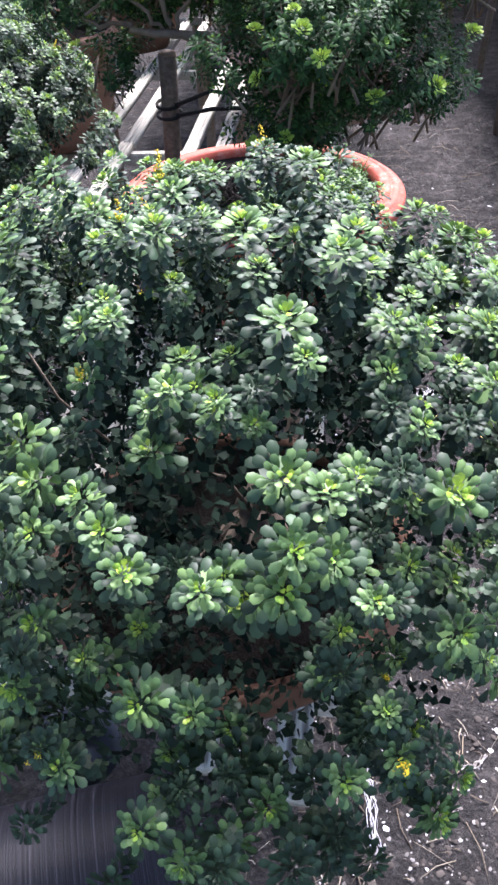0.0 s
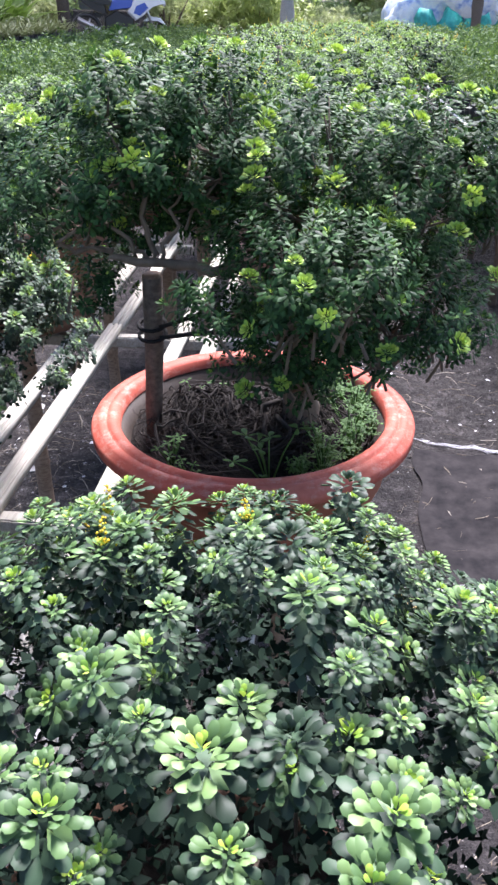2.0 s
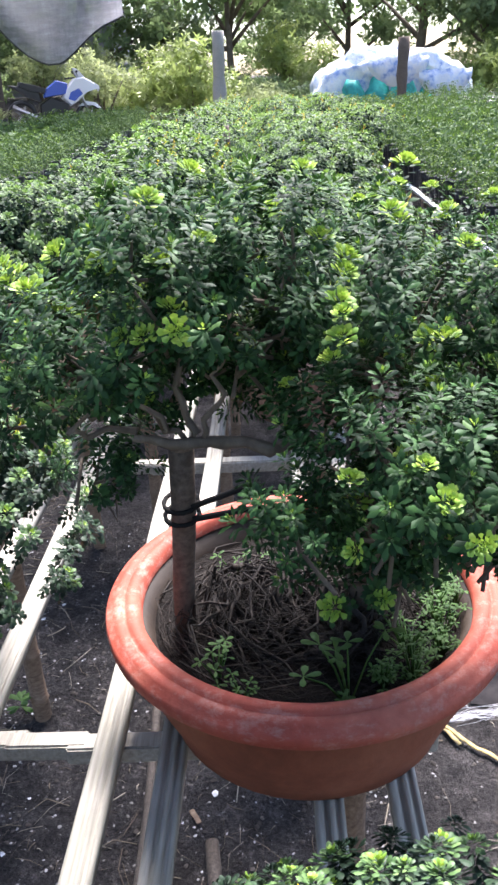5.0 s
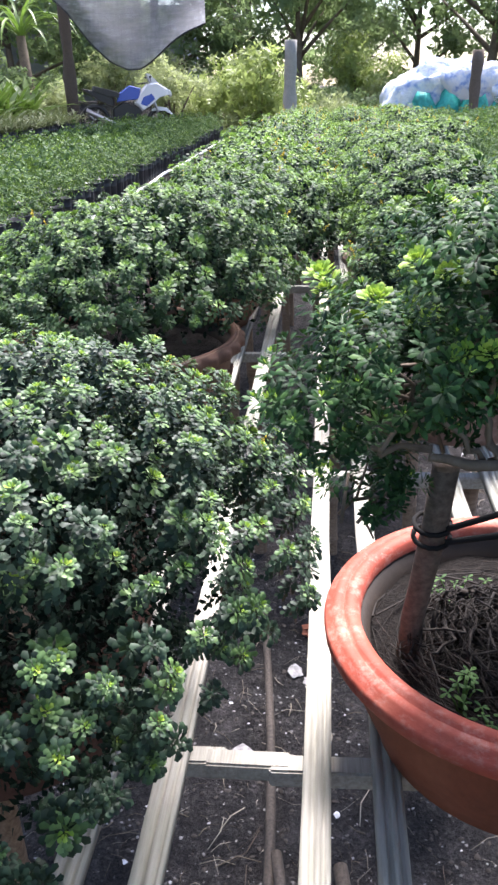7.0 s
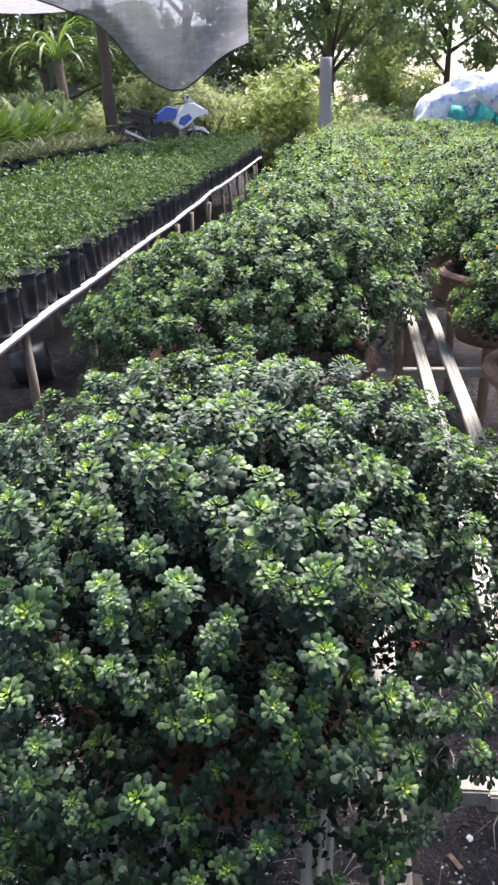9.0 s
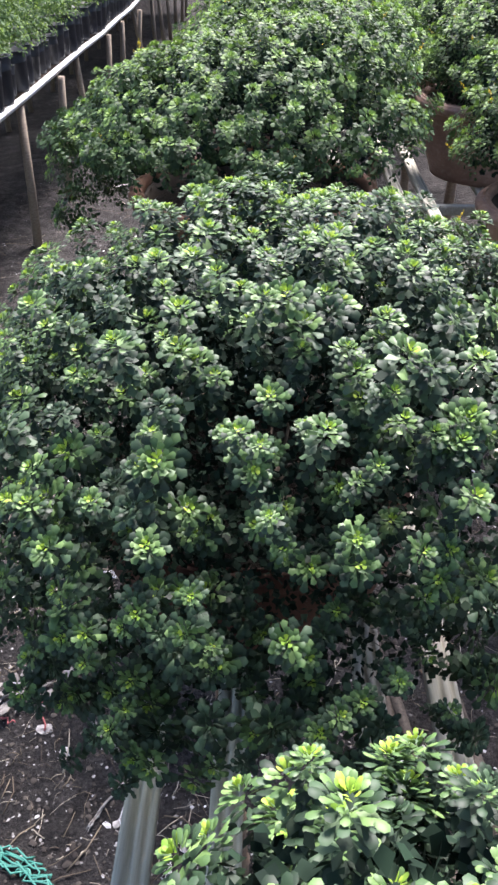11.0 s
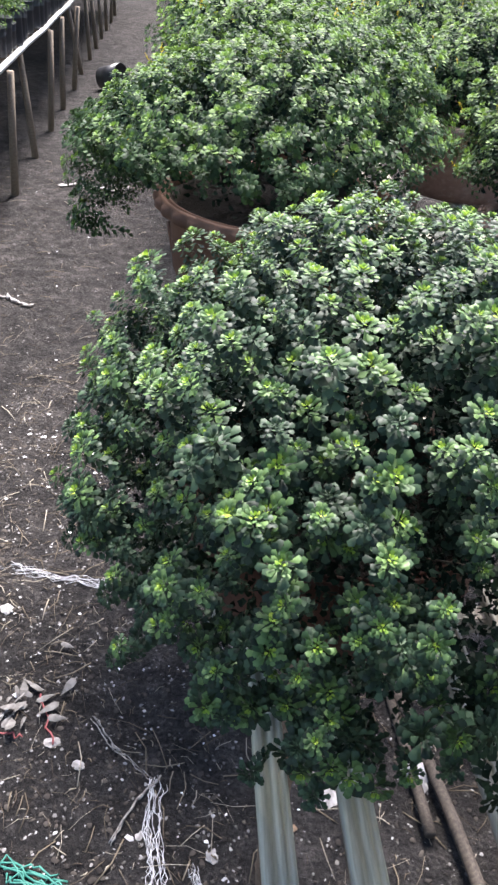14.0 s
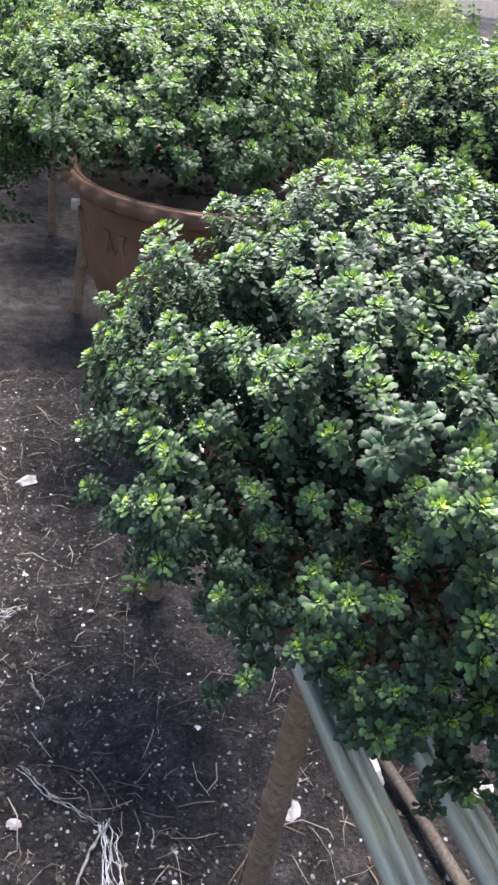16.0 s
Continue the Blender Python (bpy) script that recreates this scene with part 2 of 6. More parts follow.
STAKE_WOOD = timber("grey_brown_stake", (0.075, 0.055, 0.043), (0.14, 0.103, 0.08), (0.22, 0.168, 0.132))
DARK_POLE = timber("rotting_pole", (0.030, 0.024, 0.020), (0.062, 0.049, 0.040), (0.11, 0.09, 0.075))
CEMENT_POST = timber("lichened_post", (0.20, 0.19, 0.18), (0.32, 0.31, 0.29), (0.46, 0.44, 0.41))

BLACK_BAG, n, l, p = shader("black_polythene", (0.022, 0.023, 0.027), 0.42, 0, 0.5)
f = noise_node(n, l, 18, 4)
l.new(ramp(n, l, f, [(0.3, (0.014, 0.015, 0.018)), (0.7, (0.04, 0.042, 0.05))]), p.inputs["Base Color"])
bump(n, l, p, f, 0.3, 0.006)

ROLL_FILM, n, l, p = shader("wound_black_film", (0.03, 0.031, 0.035), 0.42, 0, 0.16)
f = noise_node(n, l, 8, 6, 0.7, stretch=(34, 0.12, 0.12))
l.new(ramp(n, l, f, [(0.40, (0.006, 0.006, 0.008)), (0.56, (0.014, 0.014, 0.018)), (0.72, (0.07, 0.07, 0.085))]), p.inputs["Base Color"])
bump(n, l, p, f, 0.5, 0.004)

WHITE_RAIL, n, l, p = shader("white_plastic_rail", (0.72, 0.72, 0.70), 0.5)
l.new(ramp(n, l, noise_node(n, l, 9, 5), [(0.25, (0.55, 0.54, 0.5)), (0.5, (0.82, 0.82, 0.8))]), p.inputs["Base Color"])

NET, n, l, p = shader("grey_shade_net", (0.07, 0.07, 0.08), 0.9, 0, 0.1)
f = noise_node(n, l, 3, 9, 0.7, stretch=(0.8, 1, 5))
f2 = noise_node(n, l, 3, 9, 0.7, stretch=(6, 1, 0.8))
# stretched noise puts the light and dark of wrinkles into the colour
col = ramp(n, l, f, [(0.36, (0.05, 0.05, 0.065)), (0.5, (0.17, 0.17, 0.20)), (0.64, (0.40, 0.40, 0.45))])
l.new(mixed(n, l, 0.7, col, ramp(n, l, f2, [(0.38, (0.35, 0.35, 0.36)), (0.6, (1.5, 1.5, 1.5))]), "MULTIPLY"), p.inputs["Base Color"])
bump(n, l, p, f, 1.0, 0.15)
tr = n.new("ShaderNodeBsdfTransparent")
mx = n.new("ShaderNodeMixShader")
wv = n.new("ShaderNodeMapRange")
wv.inputs["From Min"].default_value, wv.inputs["From Max"].default_value = 0.35, 0.65
wv.inputs["To Min"].default_value, wv.inputs["To Max"].default_value = 0.62, 0.93
l.new(noise_node(n, l, 9, 6, 0.7, stretch=(0.7, 1, 1.5)), wv.inputs["Value"])
l.new(wv.outputs["Result"], mx.inputs[0])
l.new(tr.outputs[0], mx.inputs[1])
thin = n.new("ShaderNodeBsdfTranslucent")
thin.inputs["Color"].default_value = (0.5, 0.5, 0.55, 1)
cloth = n.new("ShaderNodeMixShader")
cloth.inputs[0].default_value = 0.45
l.new(p.outputs[0], cloth.inputs[1])
l.new(thin.outputs[0], cloth.inputs[2])
l.new(cloth.outputs[0], mx.inputs[2])
l.new(mx.outputs[0], n["Material Output"].inputs["Surface"])

TARP_WHITE, n, l, p = shader("white_woven_sacking", (0.75, 0.77, 0.8), 0.55)
f = noise_node(n, l, 5, 4, 0.6)
l.new(ramp(n, l, f, [(0.44, (0.78, 0.79, 0.8)), (0.55, (0.62, 0.68, 0.8)), (0.66, (0.25, 0.36, 0.62))]), p.inputs["Base Color"])
bump(n, l, p, noise_node(n, l, 8, 5), 0.6, 0.05)
TARP_GREEN, n, l, p = shader("turquoise_netting", (0.02, 0.35, 0.29), 0.6)
f = noise_node(n, l, 6, 4, 0.6)
l.new(ramp(n, l, f, [(0.3, (0.012, 0.20, 0.17)), (0.7, (0.04, 0.47, 0.39))]), p.inputs["Base Color"])
bump(n, l, p, f, 0.6, 0.05)

PAPER, n, l, p = shader("pale_scrap", (0.42, 0.41, 0.40), 0.7)
l.new(ramp(n, l, noise_node(n, l, 40, 4), [(0.3, (0.13, 0.12, 0.115)), (0.65, (0.42, 0.40, 0.39))]), p.inputs["Base Color"])
STRAW, n, l, p = shader("dry_straw", (0.3, 0.25, 0.18), 0.85)
gg = n.new("ShaderNodeNewGeometry")
l.new(ramp(n, l, gg.outputs["Random Per Island"], [(0.0, (0.07, 0.05, 0.035)), (0.6, (0.20, 0.16, 0.11)), (1.0, (0.45, 0.40, 0.32))]), p.inputs["Base Color"])
CHIP, n, l, p = shader("pale_grit", (0.35, 0.34, 0.34), 0.8)
gg = n.new("ShaderNodeNewGeometry")
l.new(ramp(n, l, gg.outputs["Random Per Island"], [(0.0, (0.05, 0.045, 0.04)), (0.6, (0.16, 0.15, 0.145)), (1.0, (0.36, 0.35, 0.35))]), p.inputs["Base Color"])
FRAYED, n, l, p = shader("white_plastic_fibre", (0.6, 0.6, 0.62), 0.6)
l.new(ramp(n, l, noise_node(n, l, 50, 4), [(0.3, (0.30, 0.29, 0.30)), (0.6, (0.72, 0.72, 0.74))]), p.inputs["Base Color"])
DRY_LEAF, n, l, p = shader("dead_leaf_grey", (0.14, 0.13, 0.12), 0.85)
l.new(ramp(n, l, noise_node(n, l, 35, 4), [(0.3, (0.07, 0.062, 0.055)), (0.65, (0.24, 0.225, 0.21))]), p.inputs["Base Color"])
PALE_ROOT, n, l, p = shader("bleached_root", (0.28, 0.26, 0.24), 0.85)
l.new(ramp(n, l, noise_node(n, l, 60, 4), [(0.35, (0.12, 0.105, 0.095)), (0.65, (0.40, 0.38, 0.36))]), p.inputs["Base Color"])
CLOD, n, l, p = shader("soil_clod", (0.04, 0.033, 0.027), 0.95, 0, 0.2)
gg = n.new("ShaderNodeNewGeometry")
l.new(ramp(n, l, gg.outputs["Random Per Island"], [(0.0, (0.022, 0.019, 0.018)), (1.0, (0.075, 0.065, 0.057))]), p.inputs["Base Color"])
YELLOW_TAPE, n, l, p = shader("yellow_strap", (0.42, 0.31, 0.10), 0.65)
l.new(ramp(n, l, noise_node(n, l, 45, 4), [(0.35, (0.16, 0.12, 0.06)), (0.6, (0.44, 0.33, 0.11))]), p.inputs["Base Color"])
RED_STRING = shader("red_string", (0.30, 0.08, 0.08), 0.7)[0]
RUBBER = shader("matt_black_rubber", (0.02, 0.019, 0.018), 0.9, 0, 0.15)[0]
GREEN_MESH = shader("green_net", (0.03, 0.18, 0.14), 0.6)[0]
DARK_SOIL, n, l, p = shader("dark_soil_sheet", (0.03, 0.03, 0.034), 0.95, 0, 0.1)
l.new(ramp(n, l, noise_node(n, l, 12, 6, 0.65), [(0.35, (0.010, 0.0095, 0.0105)), (0.7, (0.032, 0.029, 0.029))]), p.inputs["Base Color"])
BIKE_BLACK = shader("bike_black", (0.02, 0.02, 0.022), 0.4)[0]
BIKE_WHITE = shader("bike_white_paint", (0.72, 0.73, 0.76), 0.25)[0]
BIKE_BLUE = shader("bike_blue_paint", (0.05, 0.10, 0.42), 0.25)[0]
CHROME = shader("bike_metal", (0.45, 0.45, 0.46), 0.3, 0.9)[0]
GLASS_LAMP = shader("lamp_lens", (0.6, 0.62, 0.65), 0.1)[0]
WALL_GREY, n, l, p = shader("shed_wall", (0.22, 0.22, 0.23), 0.8)
l.new(ramp(n, l, noise_node(n, l, 1.2, 5), [(0.3, (0.14, 0.14, 0.15)), (0.7, (0.28, 0.28, 0.29))]), p.inputs["Base Color"])
ROOF_SHEET = shader("pale_roof_sheet", (0.6, 0.6, 0.6), 0.5)[0]


# ---- mesh helpers ----
def solid(name, verts, faces, mats, slots=None, smooth=False):
    """A mesh from numpy verts and a list of equal-length face arrays."""
    me = bpy.data.meshes.new(name)
    verts = np.asarray(verts, dtype=np.float32)
    groups = [np.asarray(g, dtype=np.int32) for g in faces if len(g)]
    me.vertices.add(len(verts))
    me.vertices.foreach_set("co", verts.ravel())
    loops = np.concatenate([g.ravel() for g in groups])
    sizes = np.concatenate([np.full(len(g), g.shape[1], dtype=np.int32) for g in groups])
    me.loops.add(len(loops))
    me.loops.foreach_set("vertex_index", loops)
    me.polygons.add(len(sizes))
    me.polygons.foreach_set("loop_start", np.concatenate([[0], np.cumsum(sizes)[:-1]]).astype(np.int32))
    for m in mats:
        me.materials.append(m)
    if slots is not None:
        me.polygons.foreach_set("material_index", np.asarray(slots, dtype=np.int32))
    if smooth:
        me.polygons.foreach_set("use_smooth", np.ones(len(sizes), dtype=bool))
    me.update(calc_edges=True)
    me.validate()
    return me


def bm_mesh(name, bm, mat, smooth=False):
    me = bpy.data.meshes.new(name)
    bmesh.ops.recalc_face_normals(bm, faces=bm.faces)
    bm.to_mesh(me)
    bm.free()
    for m in (mat if isinstance(mat, list) else [mat]):
        me.materials.append(m)
    if smooth:
        me.polygons.foreach_set("use_smooth", [True] * len(me.polygons))
    return me


def part(name, mesh, parent, label="", m=None):
    ob = new(name, mesh)
    ob.parent = parent
    if m is not None:
        ob.matrix_basis = m
    if label:
        ob["label"] = label
    return ob


def thing(name, m, label, category, group="", kind=""):
    ob = new(name)
    ob.empty_display_size = 0.05
    ob.matrix_basis = m
    return tagged(ob, label, category, group, kind)


def lathe(profile, seg=40, wave=None):
    """A turned mesh as verts and quads; profile: (radius, height) from the inside bottom outwards."""
    pr = np.array(profile)
    a = np.linspace(0, 2 * np.pi, seg, endpoint=False)
    V = np.zeros((len(pr), seg, 3))
    rad = pr[:, :1] * np.ones((1, seg))
    if wave is not None:
        rad = rad * wave(np.arange(len(pr))[:, None], a[None, :])
    V[..., 0], V[..., 1], V[..., 2] = rad * np.cos(a), rad * np.sin(a), pr[:, 1:2]
    i, j = np.meshgrid(np.arange(len(pr) - 1), np.arange(seg), indexing="ij")
    k = (j + 1) % seg
    F = np.stack([i * seg + j, i * seg + k, (i + 1) * seg + k, (i + 1) * seg + j], -1).reshape(-1, 4)
    return V.reshape(-1, 3), F


def tube(points, radii, seg=6):
    """A tapering tube along points, closed at both ends, as verts, quads and tris."""
    P = np.array(points, dtype=float)
    R = np.array(radii, dtype=float) * np.ones(len(P))
    T = np.gradient(P, axis=0)
    T /= np.linalg.norm(T, axis=1)[:, None] + 1e-9
    ref = np.array([0.31, 0.17, 0.93]) if abs(T[0][2]) < 0.8 else np.array([0.93, 0.3, 0.1])
    A = np.cross(T, ref)
    A /= np.linalg.norm(A, axis=1)[:, None] + 1e-9
    B = np.cross(T, A)
    a = np.linspace(0, 2 * np.pi, seg, endpoint=False)
    V = P[:, None] + R[:, None, None] * (np.cos(a)[None, :, None] * A[:, None] + np.sin(a)[None, :, None] * B[:, None])
    i, j = np.meshgrid(np.arange(len(P) - 1), np.arange(seg), indexing="ij")
    k = (j + 1) % seg
    Q = np.stack([i * seg + j, i * seg + k, (i + 1) * seg + k, (i + 1) * seg + j], -1).reshape(-1, 4)
    last = (len(P) - 1) * seg
    T3 = [(0, x + 1, x) for x in range(1, seg - 1)] + [(last, last + x, last + x + 1) for x in range(1, seg - 1)]
    return V.reshape(-1, 3), Q, np.array(T3)


def tubes(name, runs, mat, seg=6):
    V, Q, T, base = [], [], [], 0
    for pts, rad in runs:
        v, q, t = tube(pts, rad, seg)
        V.append(v), Q.append(q + base), T.append(t + base)
        base += len(v)
    return solid(name, np.concatenate(V), [np.concatenate(Q), np.concatenate(T)], [mat], smooth=True)


def box_bm(sx, sy, sz, bevel=0.0):
    bm = bmesh.new()
    bmesh.ops.create_cube(bm, size=1)
    bmesh.ops.scale(bm, vec=(sx, sy, sz), verts=bm.verts)
    if bevel:
        bmesh.ops.bevel(bm, geom=bm.edges[:], offset=bevel, segments=2, affect="EDGES")
    return bm


# ---- leaves, shoots and bushes ----
def leaf_shape(level, narrow=1.0):
    """A spoon-shaped leaf of length 1 along x, its face up z, margins bent back."""
    rows = {0: [(0.28, 0.12), (0.60, 0.26), (0.87, 0.22)], 1: [(0.40, 0.17), (0.78, 0.28)], 3: [(0.66, 0.30)]}.get(level, [])
    if rows:
        V = [(0, 0, 0)]
        for s, w in rows:
            w *= narrow
            droop = 0.10 * s - 0.26 * s * s
            V += [(s, w, droop - 0.22 * w), (s, 0, droop + 0.03), (s, -w, droop - 0.22 * w)]
        V.append((1, 0, -0.19))
        T = [(0, 2, 1), (0, 3, 2)]
        for k in range(len(rows) - 1):
            b, c = 1 + 3 * k, 4 + 3 * k
            T += [(b, b + 1, c + 1), (b, c + 1, c), (b + 1, b + 2, c + 2), (b + 1, c + 2, c + 1)]
        e, tip = 1 + 3 * (len(rows) - 1), len(V) - 1
        T += [(e, e + 1, tip), (e + 1, e + 2, tip)]
    else:
        V = [(0, 0, 0), (0.64, 0.31 * narrow, -0.1), (1, 0, -0.2), (0.64, -0.31 * narrow, -0.1)]
        T = [(0, 2, 1), (0, 3, 2)]
    return np.array(V), np.array(T)


def shoot(rng, level, crown, skirt, size, length, young=4, narrow=1.0, upright=0.0, flower=False, skirt_level=None, old=False, girth=0.4):
    """A leafy column along z: drooping whorls of old leaves round the stem and an open rosette on top, small and pale in the middle."""
    tops, skirts = leaf_shape(level, narrow), leaf_shape(level if skirt_level is None else skirt_level, narrow * 1.05)
    V, T, S, nv = [], [], [], 0
    for k in range(skirt + crown):
        turn = k * 2.39996 + rng.normal(0, 0.16)
        if k >= skirt:
            lv, lt = tops
            u = (k - skirt) / max(1, crown - 1)
            lift = -6 + 74 * u ** 0.9 + upright * 28
            sc = size * (1.08 - 0.60 * u ** 1.2)
            reach, h = size * girth * (1 - u) ** 0.9, length - size * (0.25 + girth * 0.75) * (1 - u) ** 1.3
            slot = 2 if k >= skirt + crown - young else (1 if u > 0.27 + rng.normal(0, 0.12) and not old else 0)
        else:
            lv, lt = skirts
            u = k / max(1, skirt)
            lift = -42 + 40 * u + upright * 45
            sc = size * (0.86 + 0.22 * u)
            reach, h = size * 0.25 * girth, (length - size * 0.5) * u ** 0.9
            slot = 1 if u > 0.88 and young and not old else 0
        lift = math.radians(rng.normal(lift, 9))
        sc *= rng.uniform(0.84, 1.14)
        c, s = math.cos(lift), math.sin(lift)
        twist = rng.normal(0, 0.22)
        v = lv * sc
        y, z = v[:, 1] * math.cos(twist) - v[:, 2] * math.sin(twist), v[:, 1] * math.sin(twist) + v[:, 2] * math.cos(twist)
        x, z = v[:, 0] * c - z * s + reach, v[:, 0] * s + z * c + h
        ct, st = math.cos(turn), math.sin(turn)
        V.append(np.stack([x * ct - y * st, x * st + y * ct, z], -1))
        T.append(lt + nv)
        nv += len(lv)
        S.append(np.full(len(lt), slot))
    if flower:
        for k in range(26):
            up = rng.uniform(0.0, 2.1)
            c = np.array([rng.normal(0, size * 0.24 / (0.6 + up)), rng.normal(0, size * 0.24 / (0.6 + up)), length + (up - 0.2) * size])
            r = size * rng.uniform(0.07, 0.13)
            o = np.array([(1, 0, 0), (0, 1, 0), (-1, 0, 0), (0, -1, 0), (0, 0, 1.2), (0, 0, -1.2)]) * r + c
            V.append(o)
            T.append(np.array([(0, 1, 4), (1, 2, 4), (2, 3, 4), (3, 0, 4), (1, 0, 5), (2, 1, 5), (3, 2, 5), (0, 3, 5)]) + nv)
            S.append(np.full(8, 3))
            nv += 6
    return np.concatenate(V), np.concatenate(T), np.concatenate(S)


def frames_along(dirs, rng):
    d = dirs / np.linalg.norm(dirs, axis=1)[:, None]
    ref = rng.normal(size=d.shape)
    a = np.cross(d, ref)
    a /= np.linalg.norm(a, axis=1)[:, None]
    return np.stack([a, np.cross(d, a), d], -1)


def scatter(shoots, spots, dirs, sizes, kinds, rng):
    """Joins copies of the shoots, set at the spots along dirs, into one set of arrays."""
    R = frames_along(dirs, rng)
    V, T, S, base = [], [], [], 0
    for k, (v0, t0, s0) in enumerate(shoots):
        pick = np.where(kinds == k)[0]
        if not len(pick):
            continue
        v = np.einsum("nij,vj->nvi", R[pick], v0) * sizes[pick][:, None, None] + spots[pick][:, None]
        V.append(v.reshape(-1, 3))
        T.append((t0[None] + (np.arange(len(pick)) * len(v0))[:, None, None]).reshape(-1, 3) + base)
        S.append(np.tile(s0, len(pick)))
        base += len(pick) * len(v0)
    return np.concatenate(V), np.concatenate(T), np.concatenate(S)


def dome(rng, count, rx, ry, zmid, ztop, drop, low, depth):
    """Tips and directions of columns over a flat-topped lumpy mound round (0, 0); low: how far down its side they reach."""
    k = np.arange(count) + rng.uniform(-0.35, 0.35, count)
    up = 1 - (1 - low) * np.clip(k, 0, count) / count
    turn = k * 2.39996
    out = np.sqrt(np.maximum(0, 1 - np.clip(up, -1, 1) ** 2))
    d = np.stack([out * np.cos(turn), out * np.sin(turn), up], -1) + rng.normal(0, 0.03, (count, 3))
    d /= np.linalg.norm(d, axis=1)[:, None]
    full = (np.hypot(d[:, 0], d[:, 1]) ** 2.25 + np.abs(d[:, 2]) ** 2.25) ** (-1 / 2.25)
    off = rng.uniform(-50, 50, 3)
    lump = np.array([0.07 * noise.noise(Vector(p * 1.9 + off)) + 0.10 * noise.noise(Vector(p * 5.2 + off)) for p in d])
    p = d * (full * (1.0 + lump - depth * rng.uniform(size=count) ** 1.7))[:, None]
    spots = np.stack([p[:, 0] * rx, p[:, 1] * ry, zmid + p[:, 2] * np.where(p[:, 2] > 0, ztop - zmid, drop)], -1)
    dirs = np.stack([d[:, 0] * 0.62, d[:, 1] * 0.62, np.maximum(d[:, 2], -0.2) * 0.55 + 0.55], -1) + rng.normal(0, 0.15, (count, 3))
    return spots, dirs


def bush_meshes(seed, level, count, rx, ry, zmid, ztop, leaf=0.0135, flowers=0.02, low=-0.5, young=4, drop=0.2, depth=0.19, narrow=1.0, spread=1.0, pale=0.0, hang=None, trim=None, tilt=(0.0, 0.0)):
    """hang: (from degrees, to degrees, count, lowest z) of columns that trail over the rim; trim: (x, z) beyond which the side is clipped short."""
    rng = np.random.default_rng(seed)
    form, under, crown, skirt, deep = ((0, 2, 40, 44, 14000), (1, 2, 38, 40, 20000), (3, 2, 30, 26, 6000), (3, 2, 15, 9, 900))[level]
    lengths = np.array([5.4, 6.2, 7.4, 4.6, 5.4, 5.6, 6.4]) * leaf
    plump = dict(skirt_level=under, girth=1.0 if level < 2 else 0.8)
    kinds = [shoot(rng, form, crown + 2 * q, skirt, leaf, lengths[q], young + (0, 1, -1, 2)[q], narrow, **plump) for q in range(4)]
    kinds.append(shoot(rng, form, crown, skirt, leaf, lengths[4], 0, narrow, old=True, **plump))
    kinds.append(shoot(rng, form, crown, skirt, leaf, lengths[5], young + 2, narrow, flower=True, **plump))
    kinds.append(shoot(rng, form, crown + 4, skirt, leaf, lengths[6], young + 7, narrow, 0.15, **plump))
    spots, dirs = dome(rng, count, rx, ry, zmid, ztop, drop, low, depth)
    spots[:, 2] -= (tilt[0] * spots[:, 0] + tilt[1] * spots[:, 1]) * np.clip((spots[:, 2] - zmid) / 0.1, 0, 1)
    if trim:
        keep = ~((spots[:, 0] > trim[0]) & (spots[:, 2] < trim[1]))
        spots, dirs, count = spots[keep], dirs[keep], int(keep.sum())
    if hang:
        a = np.radians(rng.uniform(hang[0], hang[1], hang[2]))
        far, z = rng.uniform(0.76, 1.04, hang[2]), rng.uniform(hang[3], zmid, hang[2])
        spots = np.concatenate([spots, np.stack([np.cos(a) * rx * far, np.sin(a) * ry * far, z], -1)])
        dirs = np.concatenate([dirs, np.stack([np.cos(a) * 0.9, np.sin(a) * 0.9, rng.uniform(0.1, 0.7, hang[2])], -1)])
        count = len(spots)
    high = (spots[:, 2] - zmid) / (ztop - zmid)
    pick = rng.choice(7, count, p=[0.21, 0.20, 0.16, 0.17, 0.16, 0.0, 0.10])
    pick = np.where((high < 0.15) & (rng.uniform(size=count) < 0.6), 4, pick)
    pick = np.where((rng.uniform(size=count) < pale), 6, pick)
    pick = np.where((rng.uniform(size=count) < flowers) & (dirs[:, 2] > 0.5), 5, pick)
    sizes = (rng.uniform(0.66, 1.12, count) + 0.42 * rng.uniform(size=count) ** 5) * spread
    dirs = dirs / np.linalg.norm(dirs, axis=1)[:, None]
    feet = spots - dirs * (lengths[pick] * sizes)[:, None]
    V, T, S = scatter(kinds, feet, dirs, sizes, pick, rng)
    # old leaves deep inside, near black so that their colour carries the inner shade
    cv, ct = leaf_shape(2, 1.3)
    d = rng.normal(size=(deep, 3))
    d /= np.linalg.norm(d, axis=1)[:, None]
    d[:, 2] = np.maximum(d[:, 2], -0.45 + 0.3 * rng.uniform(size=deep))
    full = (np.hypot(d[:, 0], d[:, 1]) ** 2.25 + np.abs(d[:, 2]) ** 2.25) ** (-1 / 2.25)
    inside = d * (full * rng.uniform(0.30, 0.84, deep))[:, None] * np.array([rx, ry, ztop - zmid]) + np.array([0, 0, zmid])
    inside[:, 2] -= (tilt[0] * inside[:, 0] + tilt[1] * inside[:, 1]) * np.clip((inside[:, 2] - zmid) / 0.1, 0, 1)
    if trim:
        inside = inside[~((inside[:, 0] > trim[0] * 0.9) & (inside[:, 2] < trim[1]))]
        deep = len(inside)
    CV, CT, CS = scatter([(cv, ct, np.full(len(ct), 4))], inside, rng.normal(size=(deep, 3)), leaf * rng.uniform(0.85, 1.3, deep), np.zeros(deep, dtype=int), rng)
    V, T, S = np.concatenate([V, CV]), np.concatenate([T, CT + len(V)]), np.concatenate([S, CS])
